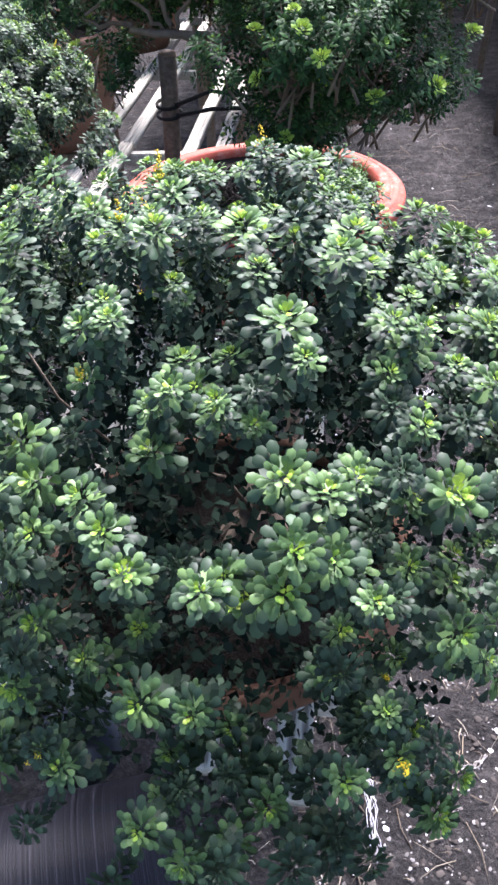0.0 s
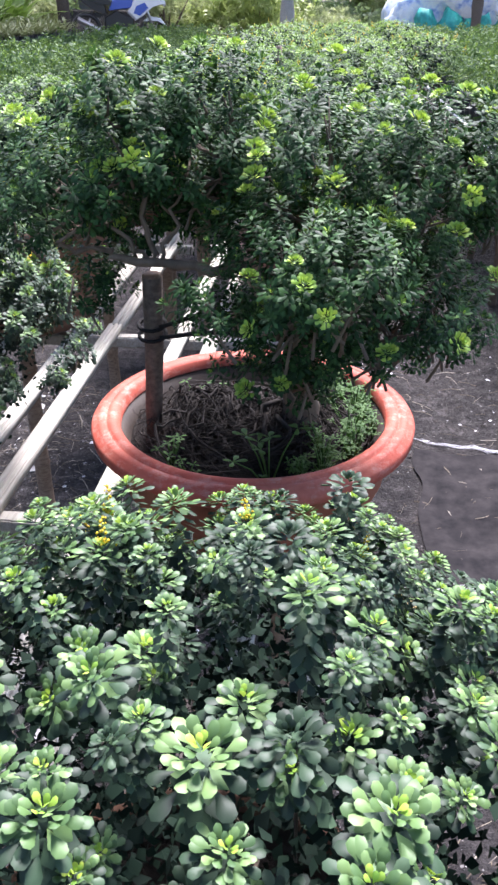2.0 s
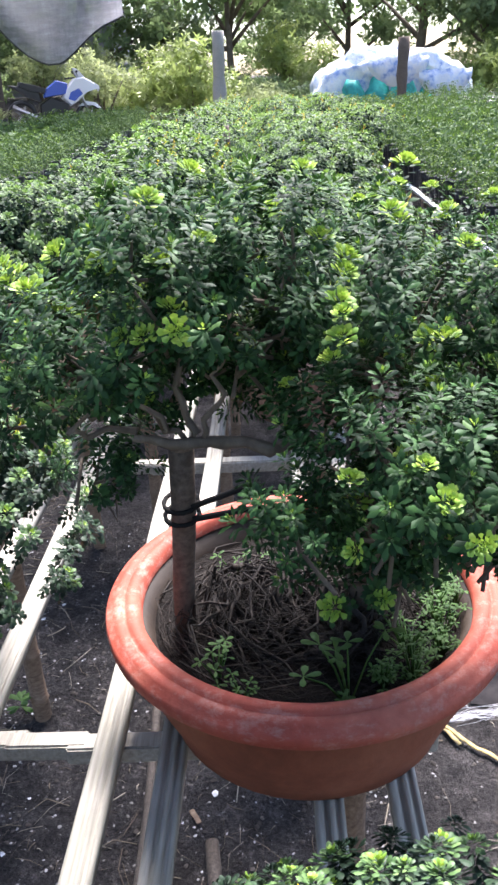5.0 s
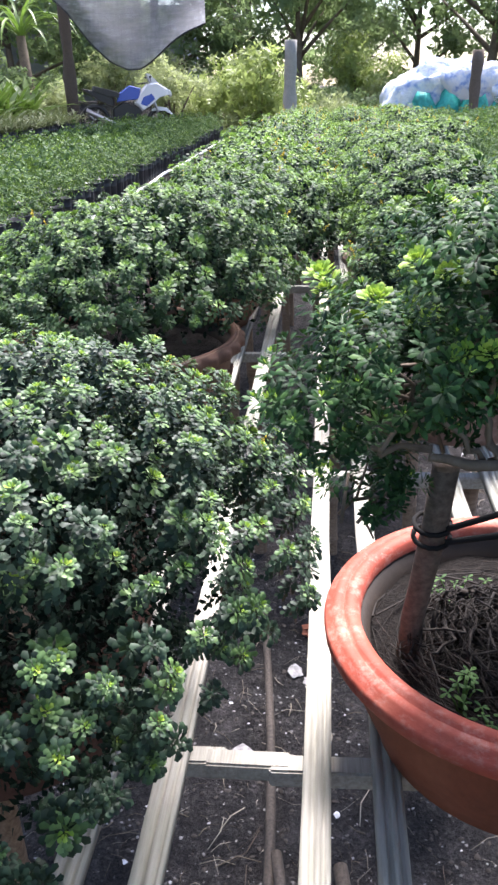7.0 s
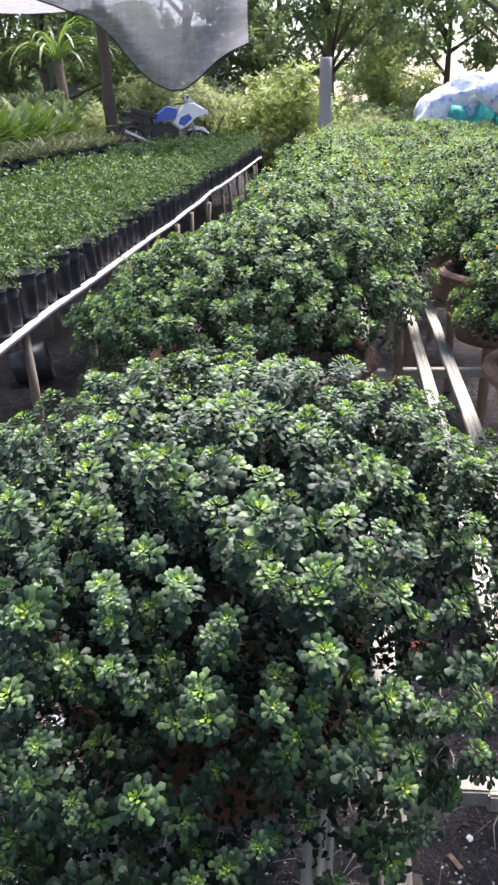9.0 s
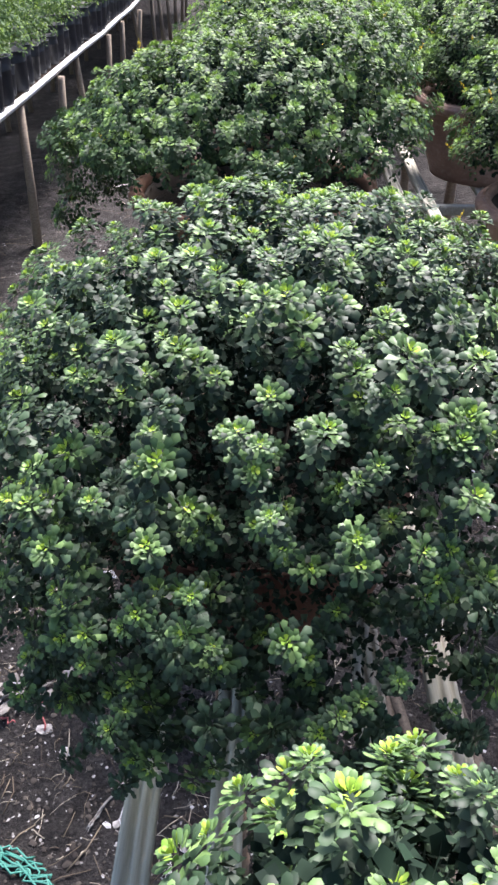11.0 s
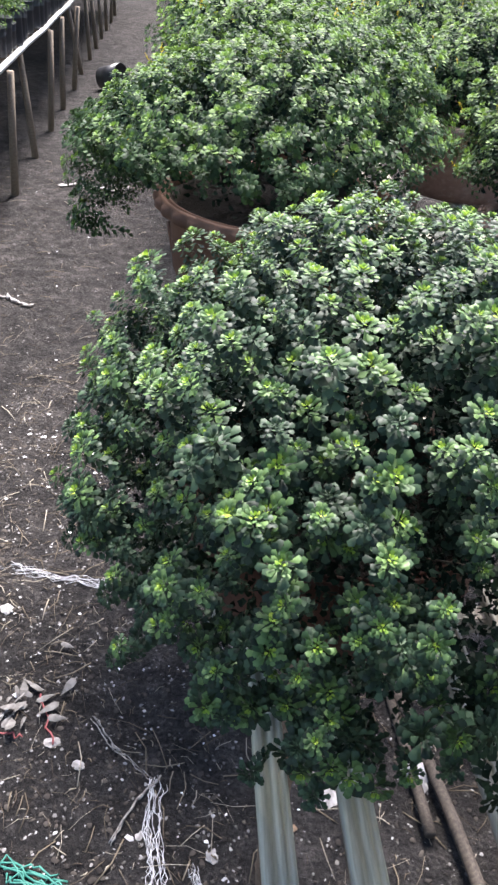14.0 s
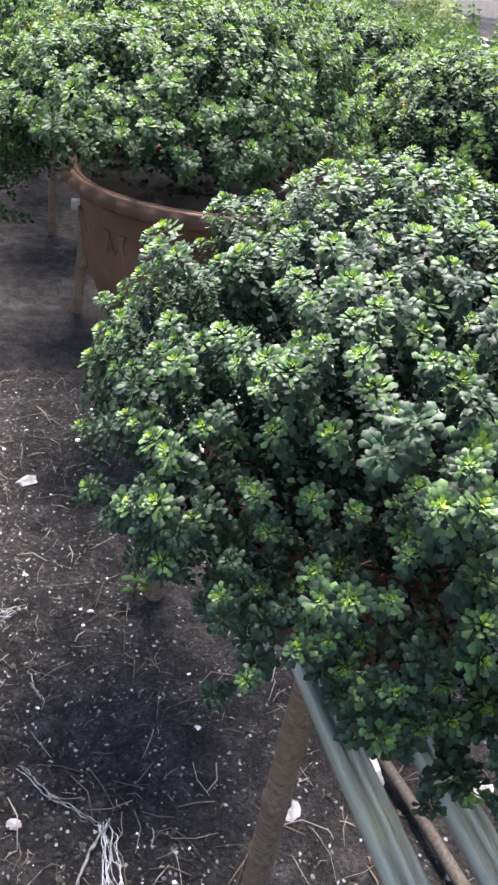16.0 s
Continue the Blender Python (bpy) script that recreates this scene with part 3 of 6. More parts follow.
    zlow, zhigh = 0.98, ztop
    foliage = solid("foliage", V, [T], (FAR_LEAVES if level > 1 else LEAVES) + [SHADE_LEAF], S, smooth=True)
    runs = []
    top = np.array([0, 0, zlow + (zhigh - zlow) * 0.12])
    for k in rng.choice(len(feet), (6, 6, 5, 4)[level], replace=False):
        s = feet[k]
        mid = top * 0.45 + s * 0.55 + rng.normal(0, 0.03, 3)
        mid[2] -= 0.03
        runs.append(([top * 0.97 + rng.normal(0, 0.012, 3), top * 0.65 + mid * 0.35 + rng.normal(0, 0.014, 3), mid, s * 0.97 + rng.normal(0, 0.004, 3), s], [0.004, 0.0022, 0.0014, 0.0010, 0.0008]))
    branches = tubes("branchwork", runs, BARK, 5)
    trunk_runs = []
    h = top[2]
    trunk_runs.append(([(0, 0, zlow - 0.05), (0.012, 0.006, zlow), (-0.006, 0.012, zlow + (h - zlow) * 0.5), (0.0, 0.0, h + 0.01)], [0.042, 0.034, 0.027, 0.018]))
    for k in range(7):
        a = k * 0.9 + rng.uniform(0, 0.4)
        trunk_runs.append(([(0.01 * math.cos(a), 0.01 * math.sin(a), zlow + 0.03), (0.04 * math.cos(a), 0.04 * math.sin(a), zlow - 0.015), (0.10 * math.cos(a + 0.3), 0.10 * math.sin(a + 0.3), zlow - 0.045)], [0.014, 0.011, 0.005]))
    trunk = tubes("trunk", trunk_runs, BARK, 7)
    return foliage, branches, trunk


def plant_bush(meshes, x, y, z, turn=0.0, size=1.0, label="", name="bonsai_shrub", group="bonsai shrubs on the racks"):
    m = pose(x, y, z, 0, 0, turn) @ Matrix.Scale(size, 4)
    ob = new(name)
    ob.empty_display_size = 0.05
    ob.matrix_basis = m
    tagged(ob, label, "shrub", group)
    for part_name, me in zip(("foliage", "branchwork", "trunk"), meshes):
        part(part_name, me, ob, {"foliage": "glossy dark green leaves with pale tips", "branchwork": "thin brown twigs", "trunk": "gnarled brown trunk"}[part_name])
    return ob


# ---- ground ----
def ground_height(x, y):
    def ease(a, b, v):
        t = min(1.0, max(0.0, (v - a) / (b - a)))
        return t * t * (3 - 2 * t)
    z = 0.80 * ease(16.4, 17.3, y) * ease(-3.0, -3.7, x) + 0.55 * ease(19.5, 25, y)
    near = max(0.0, 1 - max(0.0, abs(x + 0.4) - 1.6) / 4) * max(0.0, 1 - max(0.0, abs(y - 2.5) - 3.5) / 5)
    z += near * (0.022 * noise.noise(Vector((x * 2.1, y * 2.1, 3))) + 0.014 * noise.noise(Vector((x * 6.5, y * 6.5, 9))) + 0.012 * noise.noise(Vector((x * 15, y * 15, 5))))
    return z


def build_ground():
    def axis(a, b, fine_a, fine_b, fine, coarse, far):
        s = list(np.arange(fine_a, fine_b, fine)) + list(np.arange(fine_b, b, coarse)) + [b, far]
        return np.array([-far] + list(np.arange(a, fine_a, coarse)) + s)
    xs = axis(-14, 12, -2.7, 1.9, 0.035, 0.7, 900.0)
    ys = axis(-6, 40, 0.3, 6.5, 0.035, 0.7, 900.0)
    V = np.array([(x, y, ground_height(x, y)) for x in xs for y in ys])
    i, j = np.meshgrid(np.arange(len(xs) - 1), np.arange(len(ys) - 1), indexing="ij")
    n2 = len(ys)
    F = np.stack([i * n2 + j, (i + 1) * n2 + j, (i + 1) * n2 + j + 1, i * n2 + j + 1], -1).reshape(-1, 4)
    ob = new("ground", solid("ground", V, [F], [SOIL], smooth=True))
    return tagged(ob, "bare dark brown garden soil with crumbs and litter", "ground", kind="structure")


build_ground()


# ---- racks: moulded battens on cross bars and bamboo posts ----
def batten_mesh(length, width=0.037, mat=None):
    """A batten along y with two raised ridges and a shallow groove between."""
    w = width / 2
    prof = [(-w, -0.020), (-w, -0.002), (-w + 0.003, 0.0), (-w * 0.42, 0.0), (-w * 0.36, -0.005), (-w * 0.05, -0.005), (0.0, 0.001), (w * 0.36, 0.001), (w * 0.42, -0.004), (w * 0.62, -0.004), (w * 0.68, 0.0), (w - 0.003, 0.0), (w, -0.002), (w, -0.020)]
    n0, steps = len(prof), 10
    V, F = [], []
    rng = np.random.default_rng(int(length * 100))
    for k in range(steps + 1):
        bow = rng.normal(0, 0.0012)
        V += [(x + bow, length * k / steps, z + bow * 0.5) for x, z in prof]
    for k in range(steps):
        F += [(k * n0 + a, k * n0 + (a + 1) % n0, (k + 1) * n0 + (a + 1) % n0, (k + 1) * n0 + a) for a in range(n0)]
    caps = [list(range(n0))[::-1], [steps * n0 + a for a in range(n0)]]
    return solid("batten", V, [np.array(F)[:, ::-1], np.array(caps)[:, ::-1]], [mat or BATTEN])


def bamboo_mesh(length, r, seed=1, joints=0.16, mat=None):
    """A pole along z with swollen joints."""
    rng = np.random.default_rng(seed)
    pts, rad, z = [], [], 0.0
    bend = rng.normal(0, 0.012, 2)
    while z < length:
        for dz, k in ((0, 1.0), (joints * 0.45, 0.97), (joints * 0.93, 1.0), (joints * 0.97, 1.13)):
            if z + dz < length:
                s = (z + dz) / length
                pts.append((bend[0] * math.sin(s * 3.1), bend[1] * math.sin(s * 3.1), z + dz))
                rad.append(r * k * (1 - 0.15 * s))
        z += joints
    pts.append((0, 0, length))
    rad.append(r * 0.85)
    return tubes("bamboo", [(pts, rad)], mat or BAMBOO, 10)


RACK_Z = 0.86
CROSS_YS = [0.6, 1.485, 2.37, 3.3, 4.3, 5.4, 6.6, 8.0, 9.6, 11.4, 13.4, 15.6, 17.6]


def rack(name, xs, x_left, x_right, post_xs, y_from, y_to, label, old_below=-9.0):
    top = thing(name, pose((x_left + x_right) / 2, y_from, 0), label, "plant rack", "racks under the pots")
    ox = (x_left + x_right) / 2
    pieces = [(y_from, 2.40), (2.404, 4.1), (4.14, 8.2), (8.24, 12.8), (12.84, y_to)]
    fresh = [batten_mesh(b - a, mat=BATTEN) for a, b in pieces]
    old = [batten_mesh(b - a, mat=OLD_BATTEN) for a, b in pieces]
    rng = np.random.default_rng(len(name))
    for x in xs:
        for (a, b), me in zip(pieces, old if x < old_below else fresh):
            part("slat", me, top, m=pose(x - ox + rng.normal(0, 0.002), a - y_from + (rng.uniform(0, 0.03) + (0.42 if -0.42 < x < -0.25 else 0) if a == y_from else 0), RACK_Z, 0, 0, rng.normal(0, 0.1)))
    bar = bm_mesh("cross_bar", box_bm(x_right - x_left + 0.06, 0.032, 0.03, 0.003), BATTEN)
    for y in CROSS_YS:
        part("cross_bar", bar, top, m=pose(0, y - y_from, RACK_Z - 0.0365, 0, 0, rng.normal(0, 1.0)))
    post = bamboo_mesh(RACK_Z - 0.05 + 0.08, 0.026, 4)
    for y in CROSS_YS[1:]:
        for x in (post_xs if y > 3 else post_xs[:1]):
            part("post", post, top, "brown bamboo post", pose(x - ox + rng.normal(0, 0.01), y + 0.035 - y_from, -0.08, rng.normal(0, 1.5), rng.normal(0, 1.5), rng.uniform(0, 360)))
    return top


rack("plant_rack", [-0.957, -0.862, -0.690, -0.596], -0.99, -0.56, (-0.865, -0.645), 0.47, 18.4, "long rack of grey weathered wooden battens on bamboo posts", -0.75)
rack("plant_rack", [-0.404, -0.313, -0.110, -0.014], -0.44, 0.02, (-0.05, -0.37), 0.46, 18.4, "long rack of pale ridged battens carrying the clay pots")
bar = bm_mesh("cross_bar", box_bm(0.118, 0.030, 0.028, 0.003), BATTEN)
for y in (1.485, 2.37, 4.3):
    tie = new("tie_bar", bar)
    tie.matrix_basis = pose(-0.50, y, RACK_Z - 0.0345)
    tagged(tie, "short pale wooden bar bridging two plant racks", "wooden bar", "bars between the racks")


# ---- pots ----
def pot_meshes(R, height, base, lip=0.045, thick=0.02, scallop=False, rim_mat=None):
    """Body and rim of a turned clay pot, standing on z 0, with its rim's outer edge at R."""
    r1 = R - lip
    wall = [(0.02, 0.012), (base - thick, 0.014), (r1 - 0.018, height - 0.05), (r1, height - 0.016)]
    outer = [(r1 + 0.014, height - 0.03), (r1 - 0.004, height - 0.055), ((r1 + base) / 2 + 0.016, height * 0.42), (base + 0.006, 0.02), (base, 0.0), (0.02, 0.0)]
    v, f = lathe(wall + outer, 48)
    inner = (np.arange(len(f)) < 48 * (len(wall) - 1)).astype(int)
    body = solid("body", v, [f], [(rim_mat or CLAY_BODY) if not scallop else CLAY_BROWN, POT_INNER], inner, smooth=True)
    h = height
    ring = [(r1 - 0.004, h - 0.020), (r1 - 0.001, h - 0.004), (r1 + 0.008, h), (r1 + lip * 0.36, h - 0.0005), (r1 + lip * 0.40, h - 0.0045), (r1 + lip * 0.45, h - 0.0045), (r1 + lip * 0.49, h - 0.0020), (r1 + lip * 0.74, h - 0.0045), (r1 + lip * 0.78, h - 0.0085), (r1 + lip * 0.93, h - 0.0105), (R, h - 0.016), (R - 0.001, h - 0.028), (R - 0.010, h - 0.036), (r1 + 0.012, h - 0.034), (r1 - 0.004, h - 0.020)]
    wave = None
    if scallop:
        wave = lambda row, a: 1 + np.where((row >= 9) & (row <= 11), 0.022 * np.cos(a * 32), 0.0)
    v, f = lathe(ring, 136 if scallop else 120, wave)
    rim = solid("rim", v, [f], [rim_mat or (CLAY_ORANGE if not scallop else CLAY_BROWN)])
    v, f = lathe([(0.0005, h - 0.040), (r1 * 0.4, h - 0.038), (r1 * 0.8, h - 0.044), (r1 - 0.007, h - 0.050)], 32)
    rng = np.random.default_rng(5)
    v[:, 2] += rng.normal(0, 0.003, len(v))
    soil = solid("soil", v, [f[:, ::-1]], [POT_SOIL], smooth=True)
    return body, rim, soil


def place_pot(meshes, x, y, z, label, turn=0.0, size=1.0):
    ob = thing("clay_pot", pose(x, y, z, 0, 0, turn) @ Matrix.Scale(size, 4), label, "plant pot", "clay pots on the racks")
    body = part("body", meshes[0], ob)
    part("rim", meshes[1], ob, "flared rim with chalky wear")
    part("soil", meshes[2], ob, "potting soil darkened for the shade above it")
    return ob


POT_A = pot_meshes(0.270, 0.188, 0.195)
POT_B = pot_meshes(0.24, 0.17, 0.15, 0.026, rim_mat=CLAY_BROWN)
POT_D = pot_meshes(0.218, 0.180, 0.182, 0.022, rim_mat=CLAY_DARK_SHADED)
POT_R = pot_meshes(0.268, 0.20, 0.18, 0.036, rim_mat=CLAY_PALE)
POT_T = pot_meshes(0.27, 0.26, 0.19, 0.032, rim_mat=CLAY_PALE)
POT_C = pot_meshes(0.275, 0.295, 0.19, 0.026, scallop=True)

place_pot(POT_A, -0.128, 1.545, RACK_Z + 0.004, "wide orange clay pot with a worn flared rim")
place_pot(POT_B, -0.09, 0.66, RACK_Z + 0.004, "reddish clay pot hidden under a dense shrub", 40, 0.82)
place_pot(POT_D, -0.85, 1.545, RACK_Z + 0.004, "reddish brown clay pot half hidden by leaves", 10)
place_pot(POT_B, -0.74, 0.70, RACK_Z + 0.004, "brown clay pot below a flowering shrub", 70, 0.85)
decor_pot = place_pot(POT_C, -0.865, 2.445, RACK_Z + 0.004, "brown terracotta pot with scalloped rim and moulded scrolls")
# moulded scroll relief round the scalloped pot
for k in range(10):
    a0 = k * 0.628
    for s in (-1, 1):
        pts, rad = [], []
        for q in range(9):
            u = q / 8
            a = a0 + s * 0.24 * u + s * 0.05 * math.sin(u * 9)
            h = 0.17 + 0.045 * math.sin(u * 5.5 + (k % 2) * 1.5)
            r = 0.198 + 0.062 * (h / 0.315) + 0.004
            pts.append((r * math.cos(a), r * math.sin(a), h))
            rad.append(0.007 * (1 - 0.6 * abs(u - 0.4)))
        part("scroll", tubes("scroll", [(pts, rad)], CLAY_BROWN, 6), decor_pot, "moulded scroll relief")
place_pot(POT_R, -0.055, 2.65, RACK_Z + 0.004, "terracotta pot with a pale worn rim", 120, 0.97)
place_pot(POT_T, -0.07, 3.60, RACK_Z + 0.004, "tall terracotta pot with a curved pale rim", 200)
place_pot(POT_T, -0.09, 4.26, RACK_Z + 0.004, "tall terracotta pot with a thick pale rim", 75)

# ---- bushes ----
bush_a = bush_meshes(11, 0, 760, 0.335, 0.41, 1.10, 1.385, 0.0092, 0.03, -0.14, 5, 0.2, 0.22, hang=(225, 320, 26, 1.09), trim=(0.19, 1.14), narrow=1.08, tilt=(0.08, 0.23))
plant_bush(bush_a, -0.06, 0.70, 0, 0, 1, "dense glossy dark green shrub with yellow flower buds")
bush_c = bush_meshes(12, 1, 1080, 0.395, 0.475, 1.12, 1.425, 0.0098, 0.006, -0.22, 5, 0.2, 0.28, narrow=1.17, hang=(175, 300, 70, 1.0), trim=(0.27, 1.13), tilt=(-0.06, 0.13))
plant_bush(bush_c, -0.82, 1.53, 0, 0, 1, "broad dome of dark green rosettes in a clay pot")
bush_e = bush_meshes(13, 0, 240, 0.15, 0.19, 1.18, 1.405, 0.0102, 0.09, -0.4, 6, 0.16, 0.3, pale=0.4)
plant_bush(bush_e, -0.76, 0.785, 0, 0, 1, "pale green shrub with clusters of yellow flowers")
bush_d = bush_meshes(14, 2, 700, 0.45, 0.50, 1.25, 1.46, 0.0130, 0.010, -0.08, 6, 0.1, 0.34, narrow=1.2, hang=(130, 205, 130, 1.05), tilt=(-0.2, 0.0))
plant_bush(bush_d, -0.90, 2.67, 0, 0, 1, "spreading dark green shrub over a scalloped pot")
near_set = [bush_meshes(20 + k, 2, 420, 0.40, 0.50, 1.16, 1.41, 0.0165, 0.015, -0.2, 6, 0.12, 0.40, narrow=1.2) for k in range(3)]
mid_set = [bush_meshes(30 + k, 3, 270, 0.41, 0.52, 1.13, 1.40, 0.0235, 0.04, -0.2, 6, 0.15, 0.45, narrow=1.15, pale=0.35) for k in range(3)]
far_set = [bush_meshes(40 + k, 3, 160, 0.46, 0.58, 1.0, 1.30, 0.030, 0.10, -0.15, 6, 0.2, 0.48, narrow=1.15, pale=0.5) for k in range(3)]
rng = np.random.default_rng(77)
LABELS = ["rounded dark green bonsai shrub with pale shoot tips", "leafy bonsai shrub on a batten rack", "dense green shrub with a few yellow flowers"]
spots = []
for y, meshes in ((3.70, near_set), (4.65, mid_set), (5.55, mid_set)):
    spots.append((-0.75, y, meshes))
for y, meshes in ((4.9, mid_set), (5.75, mid_set)):
    spots.append((0.04, y, meshes))
# airy shrubs that stand clear of their pots, with bare twigs below
airy = [bush_meshes(60 + k, 2, 320, 0.34, 0.34, 1.21, 1.45, 0.0150, 0.05, -0.35, 7, 0.14, 0.32, pale=0.45) for k in range(2)]
plant_bush(airy[0], -0.05, 2.77, 0.0, 0, 1, "airy light green shrub with bare twigs and lime tips")
plant_bush(airy[1], 0.0, 3.66, 0.02, 20, 1, "airy light green shrub above a pale-rimmed pot")
plant_bush(airy[0], -0.02, 4.34, 0.02, 160, 1, "airy green shrub with a few yellow flowers")
for y in np.arange(6.5, 9.2, 1.0):
    spots += [(-0.80, y, mid_set), (0.06, y + 0.2, mid_set)]
for y in np.arange(9.6, 18.6, 1.05):
    spots += [(-0.80, y, far_set), (0.06, y + 0.3, far_set), (0.85, y + 0.1, far_set)]
for k, (x, y, meshes) in enumerate(spots):
    plant_bush(meshes[k % 3], x + rng.normal(0, 0.04), y + rng.normal(0, 0.06), rng.normal(0, 0.025), rng.uniform(0, 360), rng.uniform(0.94, 1.05), LABELS[k % 3])
for y in np.arange(3.6, 10.0, 1.0):
    place_pot(POT_B, -0.84, y, RACK_Z + 0.004, "brown clay pot under a leafy shrub", rng.uniform(0, 360))
    if y > 4.7:
        place_pot(POT_B, -0.06, y + 0.05, RACK_Z + 0.004, "brown clay pot under a leafy shrub", rng.uniform(0, 360))


# ---- the bonsai tree in the orange pot ----
def bonsai_tree():
    rng = np.random.default_rng(51)
    top = thing("bonsai_tree", pose(-0.05, 1.52, RACK_Z + 0.13), "old bonsai tree with bright new tips in an orange pot", "tree")
    o = np.array([-0.05, 1.52, RACK_Z + 0.13])

    def at(x, y, z):
        return np.array([x, y, z]) - o
    limbs = [
        ([at(-0.06, 1.52, 1.00), at(-0.045, 1.50, 1.08), at(-0.055, 1.49, 1.16), at(-0.05, 1.48, 1.24), at(-0.06, 1.50, 1.36)], [0.040, 0.030, 0.024, 0.016, 0.007]),
        ([at(-0.05, 1.49, 1.20), at(-0.01, 1.43, 1.27), at(-0.02, 1.38, 1.325), at(-0.09, 1.37, 1.337), at(-0.17, 1.372, 1.338), at(-0.246, 1.372, 1.348), at(-0.31, 1.37, 1.357), at(-0.37, 1.36, 1.372)], [0.014, 0.012, 0.0105, 0.0095, 0.0085, 0.0075, 0.0050, 0.0030]),
        ([at(-0.243, 1.372, 1.348), at(-0.252, 1.372, 1.39), at(-0.249, 1.37, 1.441), at(-0.262, 1.36, 1.50)], [0.0075, 0.0060, 0.0045, 0.0025]),
        ([at(-0.232, 1.372, 1.346), at(-0.216, 1.38, 1.394), at(-0.195, 1.39, 1.45)], [0.0055, 0.0045, 0.0025]),
        ([at(-0.250, 1.372, 1.349), at(-0.278, 1.37, 1.376), at(-0.325, 1.36, 1.42), at(-0.35, 1.33, 1.455)], [0.0055, 0.0045, 0.0035, 0.0020]),
        ([at(-0.06, 1.50, 1.18), at(0.02, 1.49, 1.25), at(0.08, 1.48, 1.32), at(0.15, 1.49, 1.39)], [0.014, 0.011, 0.008, 0.004]),
        ([at(-0.05, 1.50, 1.20), at(-0.05, 1.42, 1.25), at(-0.07, 1.34, 1.28), at(-0.06, 1.25, 1.32)], [0.012, 0.009, 0.007, 0.004]),
        ([at(-0.05, 1.50, 1.22), at(-0.07, 1.58, 1.30), at(-0.11, 1.64, 1.40)], [0.011, 0.008, 0.004]),
        ([at(0.03, 1.49, 1.26), at(0.09, 1.44, 1.25), at(0.15, 1.43, 1.24)], [0.008, 0.006, 0.003]),
    ]
    for k in range(1, len(limbs)):
        pts, rad = np.array(limbs[k][0]), np.array(limbs[k][1])
        u = np.linspace(0, len(pts) - 1, 4 * len(pts) - 3)
        q = np.stack([np.interp(u, np.arange(len(pts)), pts[:, c]) for c in range(3)], -1)
        q[1:-1] += rng.normal(0, 0.0042, q[1:-1].shape)
        limbs[k] = ([tuple(p) for p in q], np.interp(u, np.arange(len(rad)), rad) * (0.85 if k == 1 else 0.62) * rng.uniform(0.85, 1.15, len(u)))
    pads = [((-0.33, 1.37, 1.435), (0.09, 0.10, 0.055), 74), ((-0.19, 1.40, 1.465), (0.09, 0.12, 0.055), 80), ((-0.26, 1.36, 1.505), (0.07, 0.07, 0.045), 40), ((-0.04, 1.48, 1.455), (0.14, 0.18, 0.085), 160),
            ((0.09, 1.47, 1.41), (0.12, 0.16, 0.11), 150), ((-0.05, 1.29, 1.355), (0.10, 0.11, 0.075), 96), ((0.06, 1.36, 1.29), (0.12, 0.13, 0.085), 110), ((0.01, 1.23, 1.36), (0.07, 0.06, 0.06), 44),
            ((-0.06, 1.36, 1.23), (0.09, 0.08, 0.07), 66), ((-0.135, 1.24, 1.325), (0.035, 0.035, 0.035), 16), ((0.14, 1.43, 1.25), (0.07, 0.10, 0.06), 54), ((-0.40, 1.36, 1.395), (0.05, 0.06, 0.05), 30),
            ((0.20, 1.52, 1.40), (0.06, 0.09, 0.07), 44), ((-0.15, 1.63, 1.44), (0.10, 0.08, 0.07), 60), ((-0.04, 1.45, 1.17), (0.08, 0.08, 0.05), 40),
            ((-0.30, 1.47, 1.385), (0.09, 0.06, 0.045), 60), ((-0.19, 1.48, 1.41), (0.11, 0.07, 0.055), 70), ((-0.345, 1.44, 1.285), (0.045, 0.045, 0.045), 26), ((-0.27, 1.50, 1.50), (0.05, 0.06, 0.05), 30),
            ((-0.13, 1.47, 1.36), (0.07, 0.06, 0.045), 36), ((0.14, 1.42, 1.48), (0.08, 0.09, 0.06), 50), ((-0.28, 1.38, 1.54), (0.045, 0.05, 0.04), 24), ((-0.16, 1.38, 1.53), (0.06, 0.06, 0.04), 26)]
    kinds = [shoot(rng, 3, 16, 24, 0.0105, 0.042, q, 0.72, 0.5, skirt_level=3, old=q == 0) for q in (0, 2, 3)] + [shoot(rng, 1, 44, 14, 0.0084, 0.046, 38, 1.15, 0.85, skirt_level=3, girth=0.8) for _ in range(2)]
    spots, dirs, kind, runs = [], [], [], list(limbs)
    for c, r, count in pads:
        c = at(*c)
        for _ in range(int(count * 1.25)):
            d = rng.normal(size=3)
            d /= np.linalg.norm(d)
            lime = (d[2] > 0.25 and rng.uniform() < 0.17) or (d[1] < -0.4 and rng.uniform() < 0.06)
            s = c + d * np.array(r) * 0.92 * (rng.uniform(1.0, 1.12) if lime else rng.uniform(0.5, 1.05))
            spots.append(s)
            dirs.append(d * 0.55 + np.array([0, -0.05, 0.75]) + rng.normal(0, 0.15, 3))
            kind.append(rng.choice([3, 4]) if lime else rng.choice(3, p=[0.5, 0.3, 0.2]))
            if rng.uniform() < 0.20:
                foot = c - np.array([0, 0, r[2] * 0.9]) + rng.normal(0, 0.02, 3)
                runs.append(([foot, foot * 0.4 + s * 0.6 + rng.normal(0, 0.008, 3), s], [0.0024, 0.0019, 0.0012]))
    spots, dirs, kind = np.array(spots), np.array(dirs), np.array(kind)
    V, T, S = scatter(kinds, spots, dirs, rng.uniform(0.8, 1.3, len(spots)), kind, rng)
